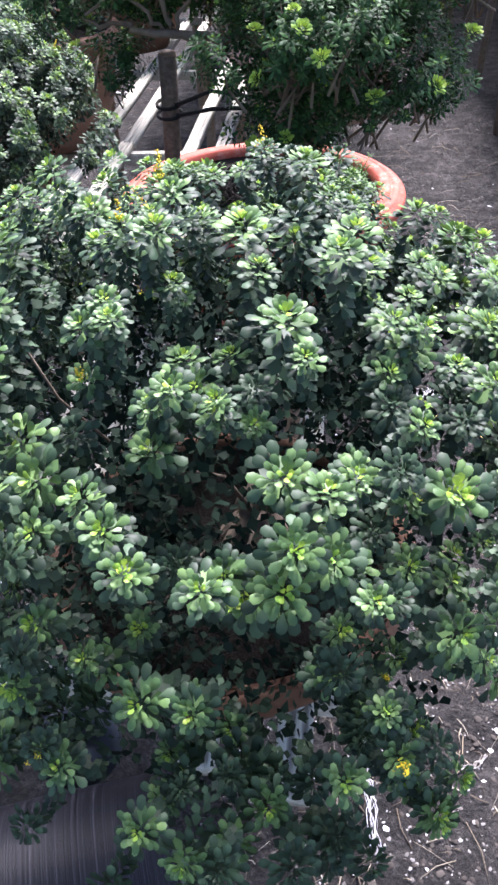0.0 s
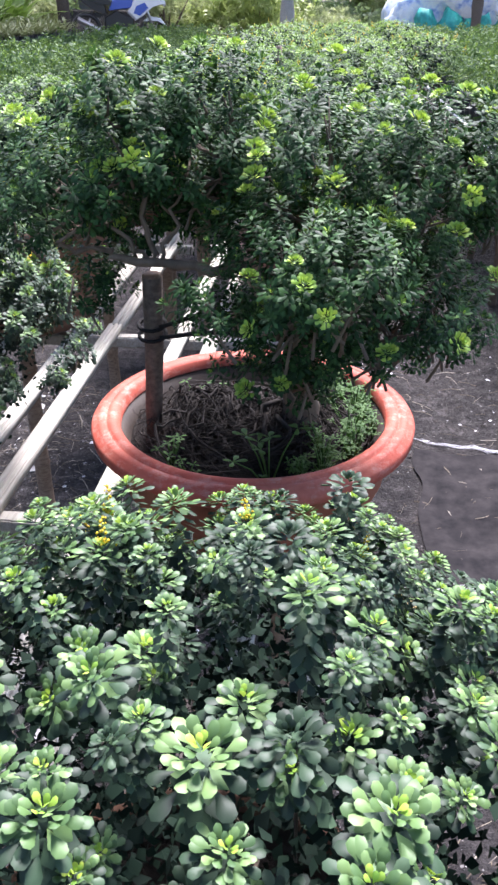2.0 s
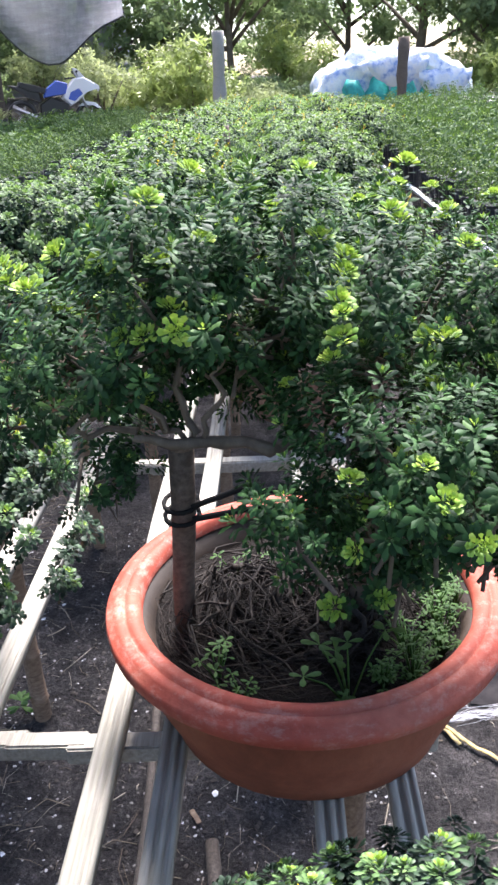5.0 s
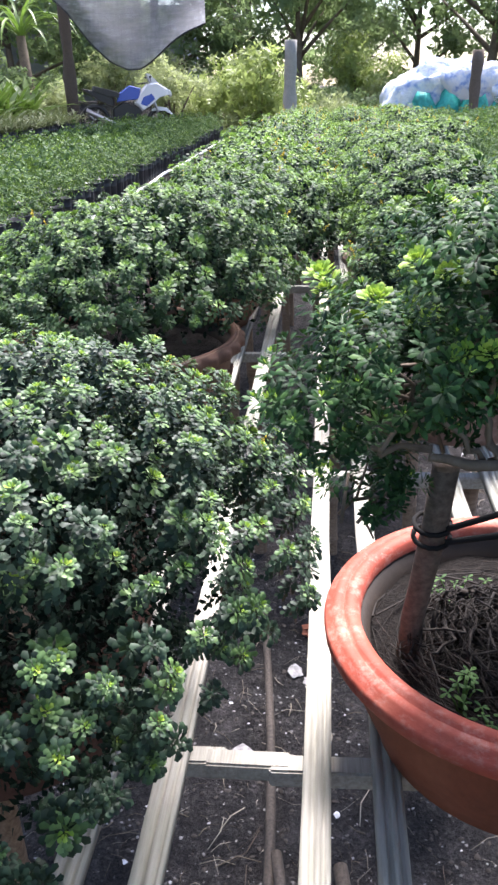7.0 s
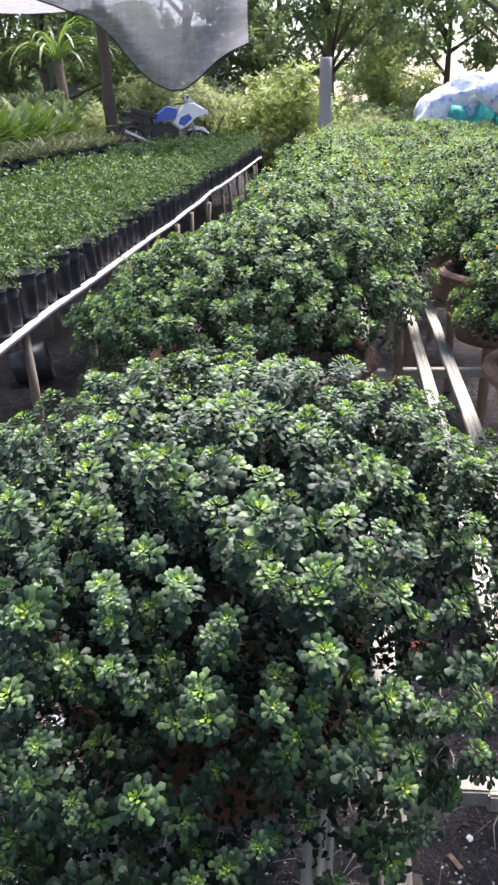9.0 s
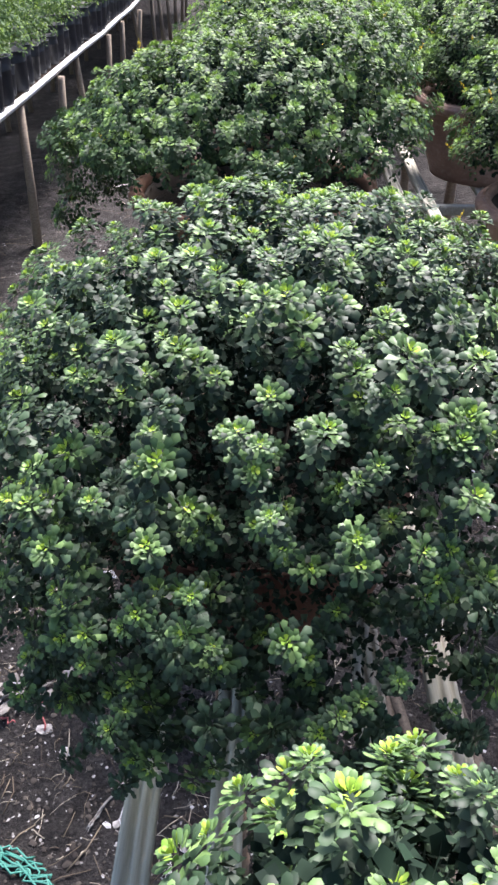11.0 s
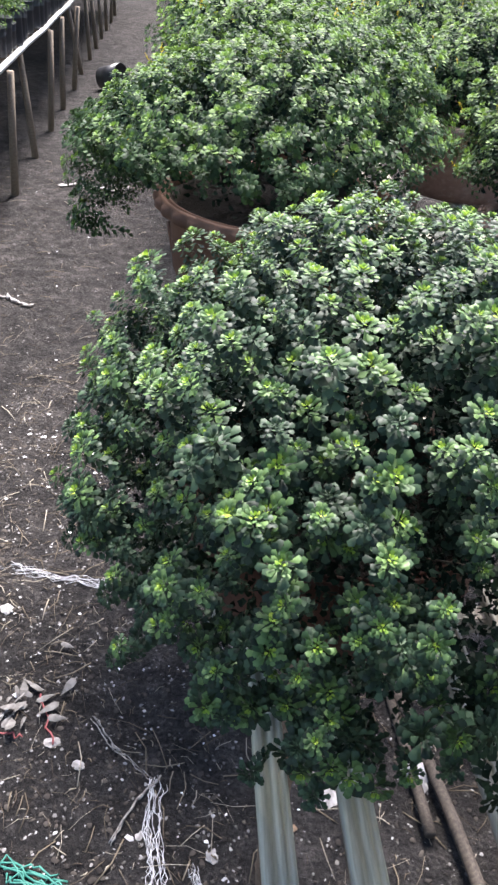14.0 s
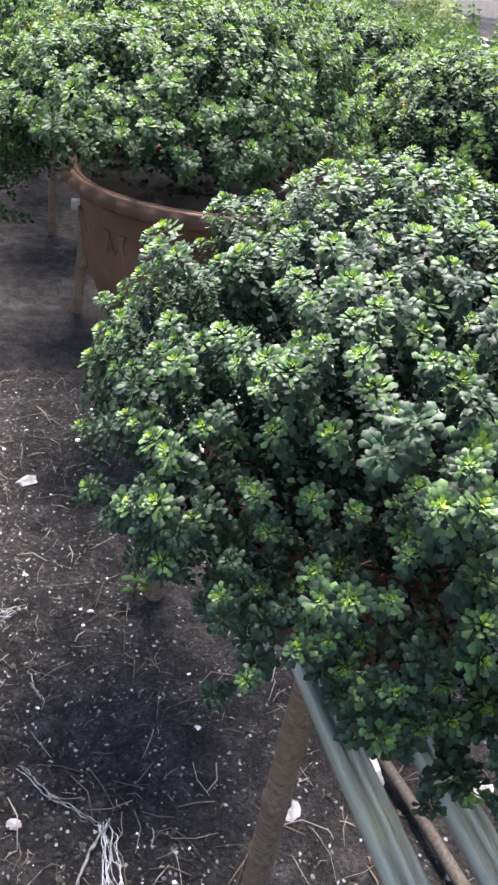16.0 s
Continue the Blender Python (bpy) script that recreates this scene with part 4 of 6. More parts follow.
    part("foliage", solid("foliage", V, [T], BONSAI_LEAVES, S, smooth=True), top, "narrow dark leaves with lime-green tips")
    part("trunk", tubes("trunk", limbs[:1], BARK, 10), top, "gnarled brown trunk")
    for k, limb in enumerate(limbs[1:]):
        part("limb", tubes("limb", [limb], BARK, 8), top)
    tagged(part("twig_work", tubes("twig_work", runs[len(limbs):], BARK, 5), top, "thin brown twigs"), "thin brown twigs", kind="stuff")
    # exposed roots over a soil mound
    v, f = lathe([(0.0005, 0.075), (0.05, 0.062), (0.10, 0.030), (0.15, 0.004), (0.20, -0.025)], 30)
    v[:, 2] += rng.normal(0, 0.006, len(v))
    v[:, 0] -= 0.078
    v[:, 1] += 0.04
    part("root_mound", solid("root_mound", v, [f[:, ::-1]], [POT_SOIL], smooth=True), top, "soil between the roots, darkened for shade")
    runs = []
    for k in range(520):
        a = rng.uniform(0, 2 * math.pi)
        r1 = rng.uniform(0.08, 0.23)
        thick = rng.choice([0.0006, 0.0009, 0.0014, 0.0024, 0.005], p=[0.44, 0.32, 0.16, 0.06, 0.02])
        pts = []
        cx = rng.uniform(-0.16, 0.03)
        for u in np.linspace(0, 1, 13):
            r = 0.02 + r1 * u
            z = 0.088 - 0.100 * u ** 1.2 + 0.014 * math.sin(u * 7 + k) + rng.normal(0, 0.004)
            aa = a + 0.55 * math.sin(u * 4 + k * 1.7) + 0.35 * math.sin(u * 11 + k * 2.9) + rng.normal(0, 0.10)
            qx, qy = cx * (1 - u * 0.4) + r * math.cos(aa) + 0.058, r * math.sin(aa) - 0.04
            fit_in = min(1.0, 0.205 / max(0.01, math.hypot(qx, qy)))
            pts.append((qx * fit_in - 0.078, qy * fit_in + 0.04, max(z, -0.03)))
        runs.append((pts, np.linspace(thick, thick * 0.4, 13)))
    part("root_mat", tubes("root_mat", runs, ROOT, 5), top, "tangled brown surface roots, darkened for shade")
    return top


bonsai_tree()
stake = thing("support_stake", pose(-0.291, 1.512, 1.02), "upright grey-brown wooden stake standing in the orange pot", "stake")
part("shaft", tubes("shaft", [([(-0.001, 0.004, -0.045), (0.004, -0.006, 0.05), (0.009, -0.016, 0.10), (0.014, -0.025, 0.15), (0.018, -0.034, 0.20), (0.023, -0.045, 0.278)], [0.0140, 0.0145, 0.0140, 0.0150, 0.0148, 0.0152])], STAKE_WOOD, 14), stake)
v, f = lathe([(0.0005, 0.004), (0.010, 0.0045), (0.0142, 0.002), (0.0152, -0.002)], 14)
part("cut_end", solid("cut_end", v, [f[:, ::-1]], [BAMBOO], smooth=True), stake, "pale sawn end", pose(0.023, -0.045, 0.278))
for z, dx in ((1.20, 0.0), (1.217, 0.012)):
    a = np.linspace(0, 2 * math.pi, 15)
    loop = [(-0.276 + 0.021 * math.cos(q), 1.481 + 0.021 * math.sin(q), z + 0.004 * math.sin(q)) for q in a]
    arm = [(-0.262, 1.468, z), (-0.20, 1.47, z + 0.010 + dx), (-0.13, 1.48, z + 0.008), (-0.075, 1.495, z + 0.0)]
    band = new("rubber_tie", tubes("rubber_tie", [(loop, 0.003), (arm, 0.0038)], RUBBER, 6))
    tagged(band, "black rubber strap tying the tree to its stake", "strap", "straps on the stake")


def weed(x, y, z, seed, height, count, leaf, label, name="weed", mat=None, category="weed"):
    rng = np.random.default_rng(seed)
    lv, lt = leaf_shape(0, 0.8)
    V, T, runs, base = [], [], [], 0
    for k in range(count):
        a, r = rng.uniform(0, 6.28), rng.uniform(0.1, 0.5) * height
        tip = np.array([r * math.cos(a), r * math.sin(a), height * rng.uniform(0.35, 1.0)])
        runs.append(([(0, 0, 0), tip * 0.5 + (0, 0, 0.1 * height), tip], [0.0014, 0.0012, 0.0008]))
        for q in range(4):
            aa = a + q * 1.57 + rng.normal(0, 0.3)
            s = leaf * rng.uniform(0.7, 1.2)
            lift = rng.uniform(-0.1, 0.6)
            c, sn = math.cos(lift), math.sin(lift)
            v = lv * s
            x0, z0 = v[:, 0] * c - v[:, 2] * sn, v[:, 0] * sn + v[:, 2] * c
            V.append(np.stack([x0 * math.cos(aa) - v[:, 1] * math.sin(aa), x0 * math.sin(aa) + v[:, 1] * math.cos(aa), z0], -1) + tip)
            T.append(lt + base)
            base += len(lv)
    top = thing(name, pose(x, y, z), label, category, "weeds in pots and soil")
    tagged(part("leafage", solid("leafage", np.concatenate(V), [np.concatenate(T)], [mat or WEED_LEAF], smooth=True), top), kind="stuff")
    tagged(part("stalk", tubes("stalk", runs, WEED_LEAF, 4), top), kind="stuff")
    return top


PS = RACK_Z + 0.145
weed(-0.085, 1.36, PS, 1, 0.11, 6, 0.020, "five-fingered green weed seedling in the pot")
weed(-0.095, 1.325, PS, 2, 0.04, 7, 0.012, "low pale green weed in the orange pot")
weed(-0.24, 1.40, PS, 3, 0.06, 8, 0.012, "small-leaved weed beside the stake")
weed(-0.21, 1.37, PS, 4, 0.035, 6, 0.010, "small-leaved weed near the rim")
weed(-0.22, 1.60, PS, 5, 0.08, 9, 0.010, "thin grassy weed behind the stake")
for k in range(13):
    a, r = math.radians(-62 + k * 9.5), 0.185 + 0.018 * math.sin(k * 2.3)
    weed(-0.128 + r * math.cos(a), 1.545 + r * math.sin(a), PS + 0.004, 10 + k, 0.045 + 0.016 * (k % 3), 22, 0.0085, "low mossy tuft of fine weeds along the rim")
weed(-0.93, 2.42, 0.0, 21, 0.10, 3, 0.045, "pale broad-leaved weed on bare soil")
weed(-0.25, 1.36, 0.0, 22, 0.08, 6, 0.03, "small green weed under the rack")


# ---- seedling benches ----
def bag_mesh(r=0.068, h=0.195):
    prof = [(0.004, 0.0), (r * 0.86, 0.0), (r * 0.88, 0.01), (r * 0.97, h * 0.70), (r * 1.0, h * 0.71), (r * 0.975, h * 0.73), (r * 1.01, h * 0.81), (r * 0.985, h * 0.83), (r * 1.02, h * 0.90), (r * 1.04, h * 0.985), (r * 1.06, h), (r * 0.99, h), (r * 0.96, h - 0.03), (0.004, h - 0.028)]
    v, f = lathe(prof, 14)
    return v, f


def seedling_foliage(seed, level=2, count=10, leaf=0.020, r=0.055, h=0.20):
    rng = np.random.default_rng(seed)
    kinds = [shoot(rng, level, 9, 4, leaf, leaf * 1.6, 3), shoot(rng, level, 9, 5, leaf, leaf * 1.9, 4), shoot(rng, level, 8, 3, leaf, leaf * 1.6, 0, old=True)]
    turn = np.arange(count) * 2.39996 + rng.normal(0, 0.3, count)
    d = np.stack([np.cos(turn), np.sin(turn), np.full(count, 0.9)], -1)
    up = (np.arange(count) + 0.5) / count
    wide = np.sin(np.pi * (0.25 + 0.75 * up)) * r * rng.uniform(0.6, 1.25, count)
    spots = np.stack([np.cos(turn) * wide, np.sin(turn) * wide, 0.15 + up * h * rng.uniform(0.75, 1.1, count)], -1)
    return scatter(kinds, spots, d, rng.uniform(0.75, 1.2, count), rng.choice(3, count), rng)


BAG_V, BAG_F = bag_mesh()
BAG = solid("bag", BAG_V, [BAG_F], [BLACK_BAG], smooth=True)
SEEDLINGS = [seedling_foliage(100 + k, 2, 9, 0.036, 0.022, 0.25) for k in range(5)]
NEAR_SEEDLINGS = [seedling_foliage(110 + k, 3, 20, 0.024, 0.050, 0.25) for k in range(5)]
BAG_FAR_V, BAG_FAR_F = lathe([(0.055, 0.0), (0.064, 0.13), (0.068, 0.185), (0.055, 0.16), (0.003, 0.158)], 8)
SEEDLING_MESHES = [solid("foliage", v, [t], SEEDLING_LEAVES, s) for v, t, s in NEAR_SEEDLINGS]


def bench(x_front, side, z, y0, y1, rows, own_rows, label, leg_seed, step=0.17, size=1.0, leafy=1.0, clear=0.0, skew=0.0, leg_mat=None):
    """A long low bench with its front rail at x_front; side: +1 when it stretches to larger x."""
    rng = np.random.default_rng(leg_seed)
    width = rows * 0.145 + 0.06
    top = thing("seedling_bench", pose(x_front, y0, 0, 0, 0, math.degrees(skew)), label, "bench", "seedling benches")
    length = y1 - y0
    rail_pts = int(length / 0.8)
    rv, rf = [], []
    for k in range(rail_pts + 1):
        y = length * k / rail_pts
        dz = rng.normal(0, 0.006)
        for dx, zz in ((-0.014, 0), (0.014, 0), (0.014, 0.028), (-0.014, 0.028)):
            rv.append((dx, y, z - 0.028 + zz + dz))
        if k:
            b = 4 * k
            rf += [(b - 4 + q, b - 4 + (q + 1) % 4, b + (q + 1) % 4, b + q) for q in range(4)]
    rf += [(3, 2, 1, 0), (4 * rail_pts, 4 * rail_pts + 1, 4 * rail_pts + 2, 4 * rail_pts + 3)]
    part("rail", solid("rail", rv, [np.array(rf)[:, ::-1]], [WHITE_RAIL]), top, "white plastic-wrapped front rail")
    for q in range(6):
        part("deck_pole", bm_mesh("deck_pole", box_bm(0.04, length, 0.03, 0.004), BAMBOO), top, m=pose(side * (0.08 + q * (width - 0.1) / 5), length / 2, z - 0.022))
    leg = tubes("leg", [([(0, 0, 0), (0.003, 0.002, z * 0.5), (0, 0, z + 0.02)], [0.026, 0.024, 0.022])], leg_mat or LEG_WOOD, 9)
    y = 0.5
    while y < length - 0.1:
        for dx in (0.0, width * 0.5, width - 0.05):
            part("leg", leg, top, "dry bamboo leg", pose(side * dx + (0.0 if dx else 0.012 * side), y + rng.normal(0, 0.06), -0.06, rng.normal(0, 3), rng.normal(-3 if side < 0 else 3, 3), rng.uniform(0, 360)))
        y += 0.88
    V, F, FV, FT, FS, nb, nf = [], [], [], [], [], 0, 0
    for r in range(rows):
        y, c = y0 + 0.09, 0
        while y < y1 - 0.05:
            px, py = x_front + side * (0.065 + r * 0.145) - (y - y0) * math.tan(skew) + rng.normal(0, 0.006), y + rng.normal(0, 0.010)
            if r < 2 and y < y0 + clear:
                y += step
                continue
            kind = int(rng.integers(5))
            turn, sc = rng.uniform(0, 360), rng.uniform(0.74, 1.18) * size
            if r < own_rows:
                m = pose(px, py, z, rng.normal(0, 1.5), rng.normal(0, 1.5), turn) @ Matrix.Scale(sc, 4)
                pot = new("seedling_pot")
                pot.empty_display_size = 0.03
                pot.matrix_basis = m
                tagged(pot, "leafy green seedling in a ribbed black nursery pot", "seedling pot", "seedlings on the benches")
                part("pot", BAG, pot, "ribbed black plastic")
                part("foliage", SEEDLING_MESHES[kind], pot)
            else:
                ca, sa = math.cos(turn) * sc, math.sin(turn) * sc
                rot = np.array([[ca, -sa, 0], [sa, ca, 0], [0, 0, sc]])
                off = np.array([px - x_front, py - y0, z])
                V.append(BAG_FAR_V @ rot.T + off)
                F.append(BAG_FAR_F + nb)
                nb += len(BAG_FAR_V)
                if rng.uniform() > leafy:
                    y += step
                    continue
                v, t, s = SEEDLINGS[kind]
                FV.append(v @ rot.T + off)
                FT.append(t + nf)
                FS.append(s)
                nf += len(v)
            y += step
    crop = thing("seedling_crop", pose(x_front, y0, 0), "packed rows of green seedlings in black nursery pots", "seedlings", kind="stuff")
    tagged(part("pot_rows", solid("pot_rows", np.concatenate(V), [np.concatenate(F)], [BLACK_BAG], smooth=True), crop), kind="stuff")
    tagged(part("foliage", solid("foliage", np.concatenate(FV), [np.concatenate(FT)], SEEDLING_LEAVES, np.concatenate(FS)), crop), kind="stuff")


bench(-2.14, -1, 0.80, 2.84, 16.6, 12, 2, "waist-high bench with a white rail on bamboo legs", 3, skew=0.014)
bench(0.98, 1, 0.80, 3.86, 16.5, 13, 1, "waist-high seedling bench with a white rail and thin legs", 5, clear=0.36, leg_mat=STAKE_WOOD)
bench(3.10, 1, 0.85, 8.0, 19.5, 8, 0, "far bench crowded with black nursery pots", 7, 0.16, 1.1, 0.15)


# ---- the bench of tall leafy plants behind ----
def blade_plant(seed, count, length, width, mat_level, droop):
    """A tuft of long arching leaves round z."""
    rng = np.random.default_rng(seed)
    V, F, base = [], [], 0
    for k in range(count):
        a = k * 2.4 + rng.normal(0, 0.2)
        lift = math.radians(rng.uniform(35, 85))
        ln, w = length * rng.uniform(0.7, 1.15), width * rng.uniform(0.8, 1.2)
        side = np.array([-math.sin(a), math.cos(a), 0])
        steps = 6
        p = np.array([0.01 * math.cos(a), 0.01 * math.sin(a), 0])
        for q in range(steps + 1):
            u = q / steps
            ww = w * math.sin(math.pi * min(1, 0.12 + 0.88 * u)) ** 0.8 + 0.001
            V += [p + side * ww, p - np.array([0, 0, ww * 0.25]), p - side * ww]
            if q:
                b = base + 3 * q
                F += [(b - 3, b - 2, b + 1, b), (b - 2, b - 1, b + 2, b + 1)]
            ang = lift - droop * u
            p = p + ln / steps * np.array([math.cos(a) * math.cos(ang), math.sin(a) * math.cos(ang), math.sin(ang)])
        base += 3 * (steps + 1)
    return np.array(V), np.array(F)


GRASSY = [solid("leaf_tuft", *(lambda vf: (vf[0], [vf[1]]))(blade_plant(200 + k, 26, 0.42, 0.011, 0, 1.3)), [GRASS_LEAF], smooth=True) for k in range(3)]
BROAD = [solid("leaf_tuft", *(lambda vf: (vf[0], [vf[1]]))(blade_plant(210 + k, 20, 0.85, 0.06, 0, 1.0)), [FERN_LEAF], smooth=True) for k in range(3)]
big_v, big_f = bag_mesh(0.11, 0.26)
BIG_BAG = solid("bag", big_v, [big_f], [BLACK_BAG], smooth=True)
rng = np.random.default_rng(9)
fern_bench = thing("plant_bench", pose(-5.05, 7.4, 0), "long bench holding tall leafy plants in black bags", "bench")
part("deck", bm_mesh("deck", box_bm(2.4, 9.8, 0.06, 0.01), BAMBOO), fern_bench, m=pose(-1.15, 4.8, 0.86))
for y in np.arange(0.3, 9.0, 1.7):
    for x in (-0.05, -1.2, -2.2):
        part("leg", bamboo_mesh(0.95, 0.035, 12, 0.25), fern_bench, m=pose(x, y, -0.1))
for r in range(7):
    for y in np.arange(7.6, 16.9, 0.30 if r < 3 else 0.46):
        x = -5.18 - r * 0.30 + rng.normal(0, 0.03)
        low = r < 3
        pl = thing("bagged_plant", pose(x, y + rng.normal(0, 0.04), 0.892, 0, 0, rng.uniform(0, 360)), "tuft of pale striped leaves in a black bag" if low else "broad green-leaved plant in a black bag", "potted plant", "plants on the far bench")
        part("bag", BIG_BAG, pl, "black plastic bag")
        tuft = part("leaf_tuft", (GRASSY if low else BROAD)[int(rng.integers(3))], pl)
        tuft.matrix_basis = pose(0, 0, 0.24) @ Matrix.Scale(rng.uniform(0.85, 1.2), 4)


# ---- scooter on the raised bank ----
def wheel(r, name, parent, m):
    a = np.linspace(0, 2 * math.pi, 29)[:-1]
    n2 = len(a)
    V = [(r * math.cos(q) + 0.045 * math.cos(w) * math.cos(q), 0.05 * math.sin(w), r * math.sin(q) + 0.045 * math.cos(w) * math.sin(q)) for q in a for w in np.linspace(0, 2 * math.pi, 9)[:-1]]
    F = [(i * 8 + j, i * 8 + (j + 1) % 8, ((i + 1) % n2) * 8 + (j + 1) % 8, ((i + 1) % n2) * 8 + j) for i in range(n2) for j in range(8)]
    w = part(name, solid("tyre", V, [F], [BIKE_BLACK], smooth=True), parent, "black rubber tyre", m)
    runs = [([(r * 0.93 * math.cos(q), 0, r * 0.93 * math.sin(q)) for q in np.linspace(0, 2 * math.pi, 25)], 0.018)]
    for q in range(5):
        an = q * 1.2566
        runs.append(([(0, 0, 0), (r * 0.9 * math.cos(an), 0, r * 0.9 * math.sin(an))], 0.016))
    runs.append(([(0, -0.06, 0), (0, 0.06, 0)], 0.035))
    part("rim", tubes("rim", runs, CHROME, 6), w, "metal spoked rim")
    return w


def shell(points, half, mat, name, parent, label=""):
    """A rounded hull between a side outline (x, z) and its mirror, with bevelled edges."""
    bm = bmesh.new()
    rows = []
    for y, k in ((-half, 0.9), (-half * 0.7, 1.0), (half * 0.7, 1.0), (half, 0.9)):
        cx, cz = sum(p[0] for p in points) / len(points), sum(p[1] for p in points) / len(points)
        rows.append([bm.verts.new((cx + (x - cx) * k, y, cz + (z - cz) * k)) for x, z in points])
    for a, b in zip(rows, rows[1:]):
        for q in range(len(points)):
            bm.faces.new((a[q], a[(q + 1) % len(points)], b[(q + 1) % len(points)], b[q]))
    bm.faces.new(rows[0][::-1])
    bm.faces.new(rows[-1])
    return part(name, bm_mesh(name, bm, mat, False), parent, label)


def scooter(x, y, z, turn):
    s = thing("motorcycle", pose(x, y, z, 0, 4, turn), "parked motorcycle with white and blue fairing and dark seat", "motorcycle")
    wheel(0.26, "front_wheel", s, pose(0.66, 0, 0.305))
    wheel(0.26, "rear_wheel", s, pose(-0.66, 0, 0.305))
    shell([(0.12, 0.66), (0.28, 0.52), (0.44, 0.62), (0.62, 0.78), (0.80, 0.84), (0.78, 0.95), (0.56, 1.06), (0.36, 1.02), (0.22, 0.84)], 0.15, BIKE_WHITE, "side_fairing", s, "white side fairing")
    shell([(0.22, 0.64), (0.36, 0.60), (0.54, 0.76), (0.46, 0.86), (0.28, 0.78)], 0.156, BIKE_BLUE, "fairing_panel", s, "blue fairing panel")
    shell([(0.62, 0.82), (0.88, 0.84), (0.86, 0.91), (0.70, 0.99)], 0.10, BIKE_WHITE, "nose_cowl", s, "white pointed nose cowl")
    shell([(0.44, 1.02), (0.66, 0.99), (0.44, 1.20), (0.36, 1.22)], 0.10, GLASS_LAMP, "windscreen", s, "clear windscreen")
    part("headlight", solid("headlight", *(lambda vf: (vf[0], [vf[1]]))(lathe([(0.001, 0.03), (0.05, 0.02), (0.07, 0.0), (0.06, -0.03), (0.001, -0.03)], 16)), [GLASS_LAMP], smooth=True), s, "clear lens", pose(0.85, 0, 0.87, 0, 75, 0))
    shell([(-0.24, 0.66), (0.22, 0.74), (0.24, 0.94), (0.02, 0.98), (-0.22, 0.80)], 0.13, BIKE_BLUE, "fuel_tank", s, "blue fuel tank")
    shell([(-0.72, 0.86), (-0.70, 0.94), (-0.36, 0.88), (-0.14, 0.82), (-0.16, 0.74), (-0.44, 0.76)], 0.13, BIKE_BLACK, "seat", s, "black padded seat")
    shell([(-0.92, 0.88), (-0.60, 0.84), (-0.30, 0.74), (-0.28, 0.58), (-0.56, 0.66)], 0.11, BIKE_BLACK, "tail_cowl", s, "dark tail cowl")
    shell([(-0.32, 0.24), (0.22, 0.24), (0.26, 0.56), (-0.10, 0.68), (-0.32, 0.54)], 0.13, BIKE_BLACK, "engine", s, "dark engine block")
    shell([(0.44, 0.52), (0.56, 0.62), (0.78, 0.60), (0.92, 0.46), (0.74, 0.54), (0.58, 0.54)], 0.06, BIKE_WHITE, "front_mudguard", s, "white mudguard")
    part("fork", tubes("fork", [([(0.42, d, 0.98), (0.66, d, 0.305)], 0.024) for d in (-0.085, 0.085)], CHROME, 8), s)
    part("swing_arm", tubes("swing_arm", [([(-0.20, d, 0.40), (-0.66, d, 0.305)], 0.022) for d in (-0.09, 0.09)], BIKE_BLACK, 8), s)
    part("handlebar", tubes("handlebar", [([(0.24, -0.34, 1.02), (0.36, -0.15, 1.04), (0.36, 0.15, 1.04), (0.24, 0.34, 1.02)], 0.017)], BIKE_BLACK, 8), s)
    part("exhaust", tubes("exhaust", [([(0.0, -0.15, 0.26), (-0.35, -0.17, 0.28), (-0.85, -0.18, 0.48)], [0.025, 0.045, 0.055])], CHROME, 8), s, "metal exhaust")
    for d in (-1, 1):
        part("mirror", tubes("mirror", [([(0.44, d * 0.14, 1.06), (0.40, d * 0.28, 1.14)], 0.008), ([(0.40, d * 0.27, 1.14), (0.40, d * 0.36, 1.15)], 0.022)], BIKE_BLACK, 8), s)
    return s


scooter(-4.42, 17.75, 0.80, 20)


# ---- shade net with its pole, posts, sacking heap ----
def hung_net():
    nu, nv = 40, 26
    V = []
    for i in range(nu):
        u = i / (nu - 1)
        for j in range(nv):
            v = j / (nv - 1)
            x = -5.1 + 3.15 * u
            sag = math.sin(math.pi * u) ** 0.75
            low = np.interp(x, [-5.1, -4.5, -4.1, -3.8, -3.5, -3.3, -3.1, -2.9, -2.5, -2.2, -1.95], [3.2, 3.05, 2.86, 2.62, 2.24, 2.02, 1.92, 1.95, 2.18, 2.34, 2.46])
            top = 3.9 - 0.25 * math.sin(math.pi * u)
            z = top + (low - top) * v
            y = 12.0 + 0.55 * math.sin(v * 2.6) * sag + 0.06 * math.sin(u * 17 + v * 3) + 0.05 * math.sin(u * 7 - v * 9)
            V.append((x, y, z + 0.02 * math.sin(u * 23)))
    F = [(i * nv + j, (i + 1) * nv + j, (i + 1) * nv + j + 1, i * nv + j + 1) for i in range(nu - 1) for j in range(nv - 1)]
    top = thing("shade_net", pose(0, 0, 0), "sagging sheet of dark grey shade netting", "shade net")
    part("sheet", solid("sheet", V, [F], [NET], smooth=True), top)
    hem = [tuple(np.array(V[i * nv + nv - 1])) for i in range(nu)]
    part("hem", tubes("hem", [(hem, 0.012)], BIKE_BLACK, 6), top, "dark rolled hem")
    roof = [(x, y, 3.9 - 0.12 * math.sin((x + 9) * 0.9) + 0.05 * math.sin(y * 2)) for x in np.linspace(-12, -2.0, 22) for y in np.linspace(12.0, 20.0, 10)]
    F = [(i * 10 + j, (i + 1) * 10 + j, (i + 1) * 10 + j + 1, i * 10 + j + 1) for i in range(21) for j in range(9)]
    part("roof_sheet", solid("roof_sheet", roof, [F], [NET], smooth=True), top)
    return top


hung_net()


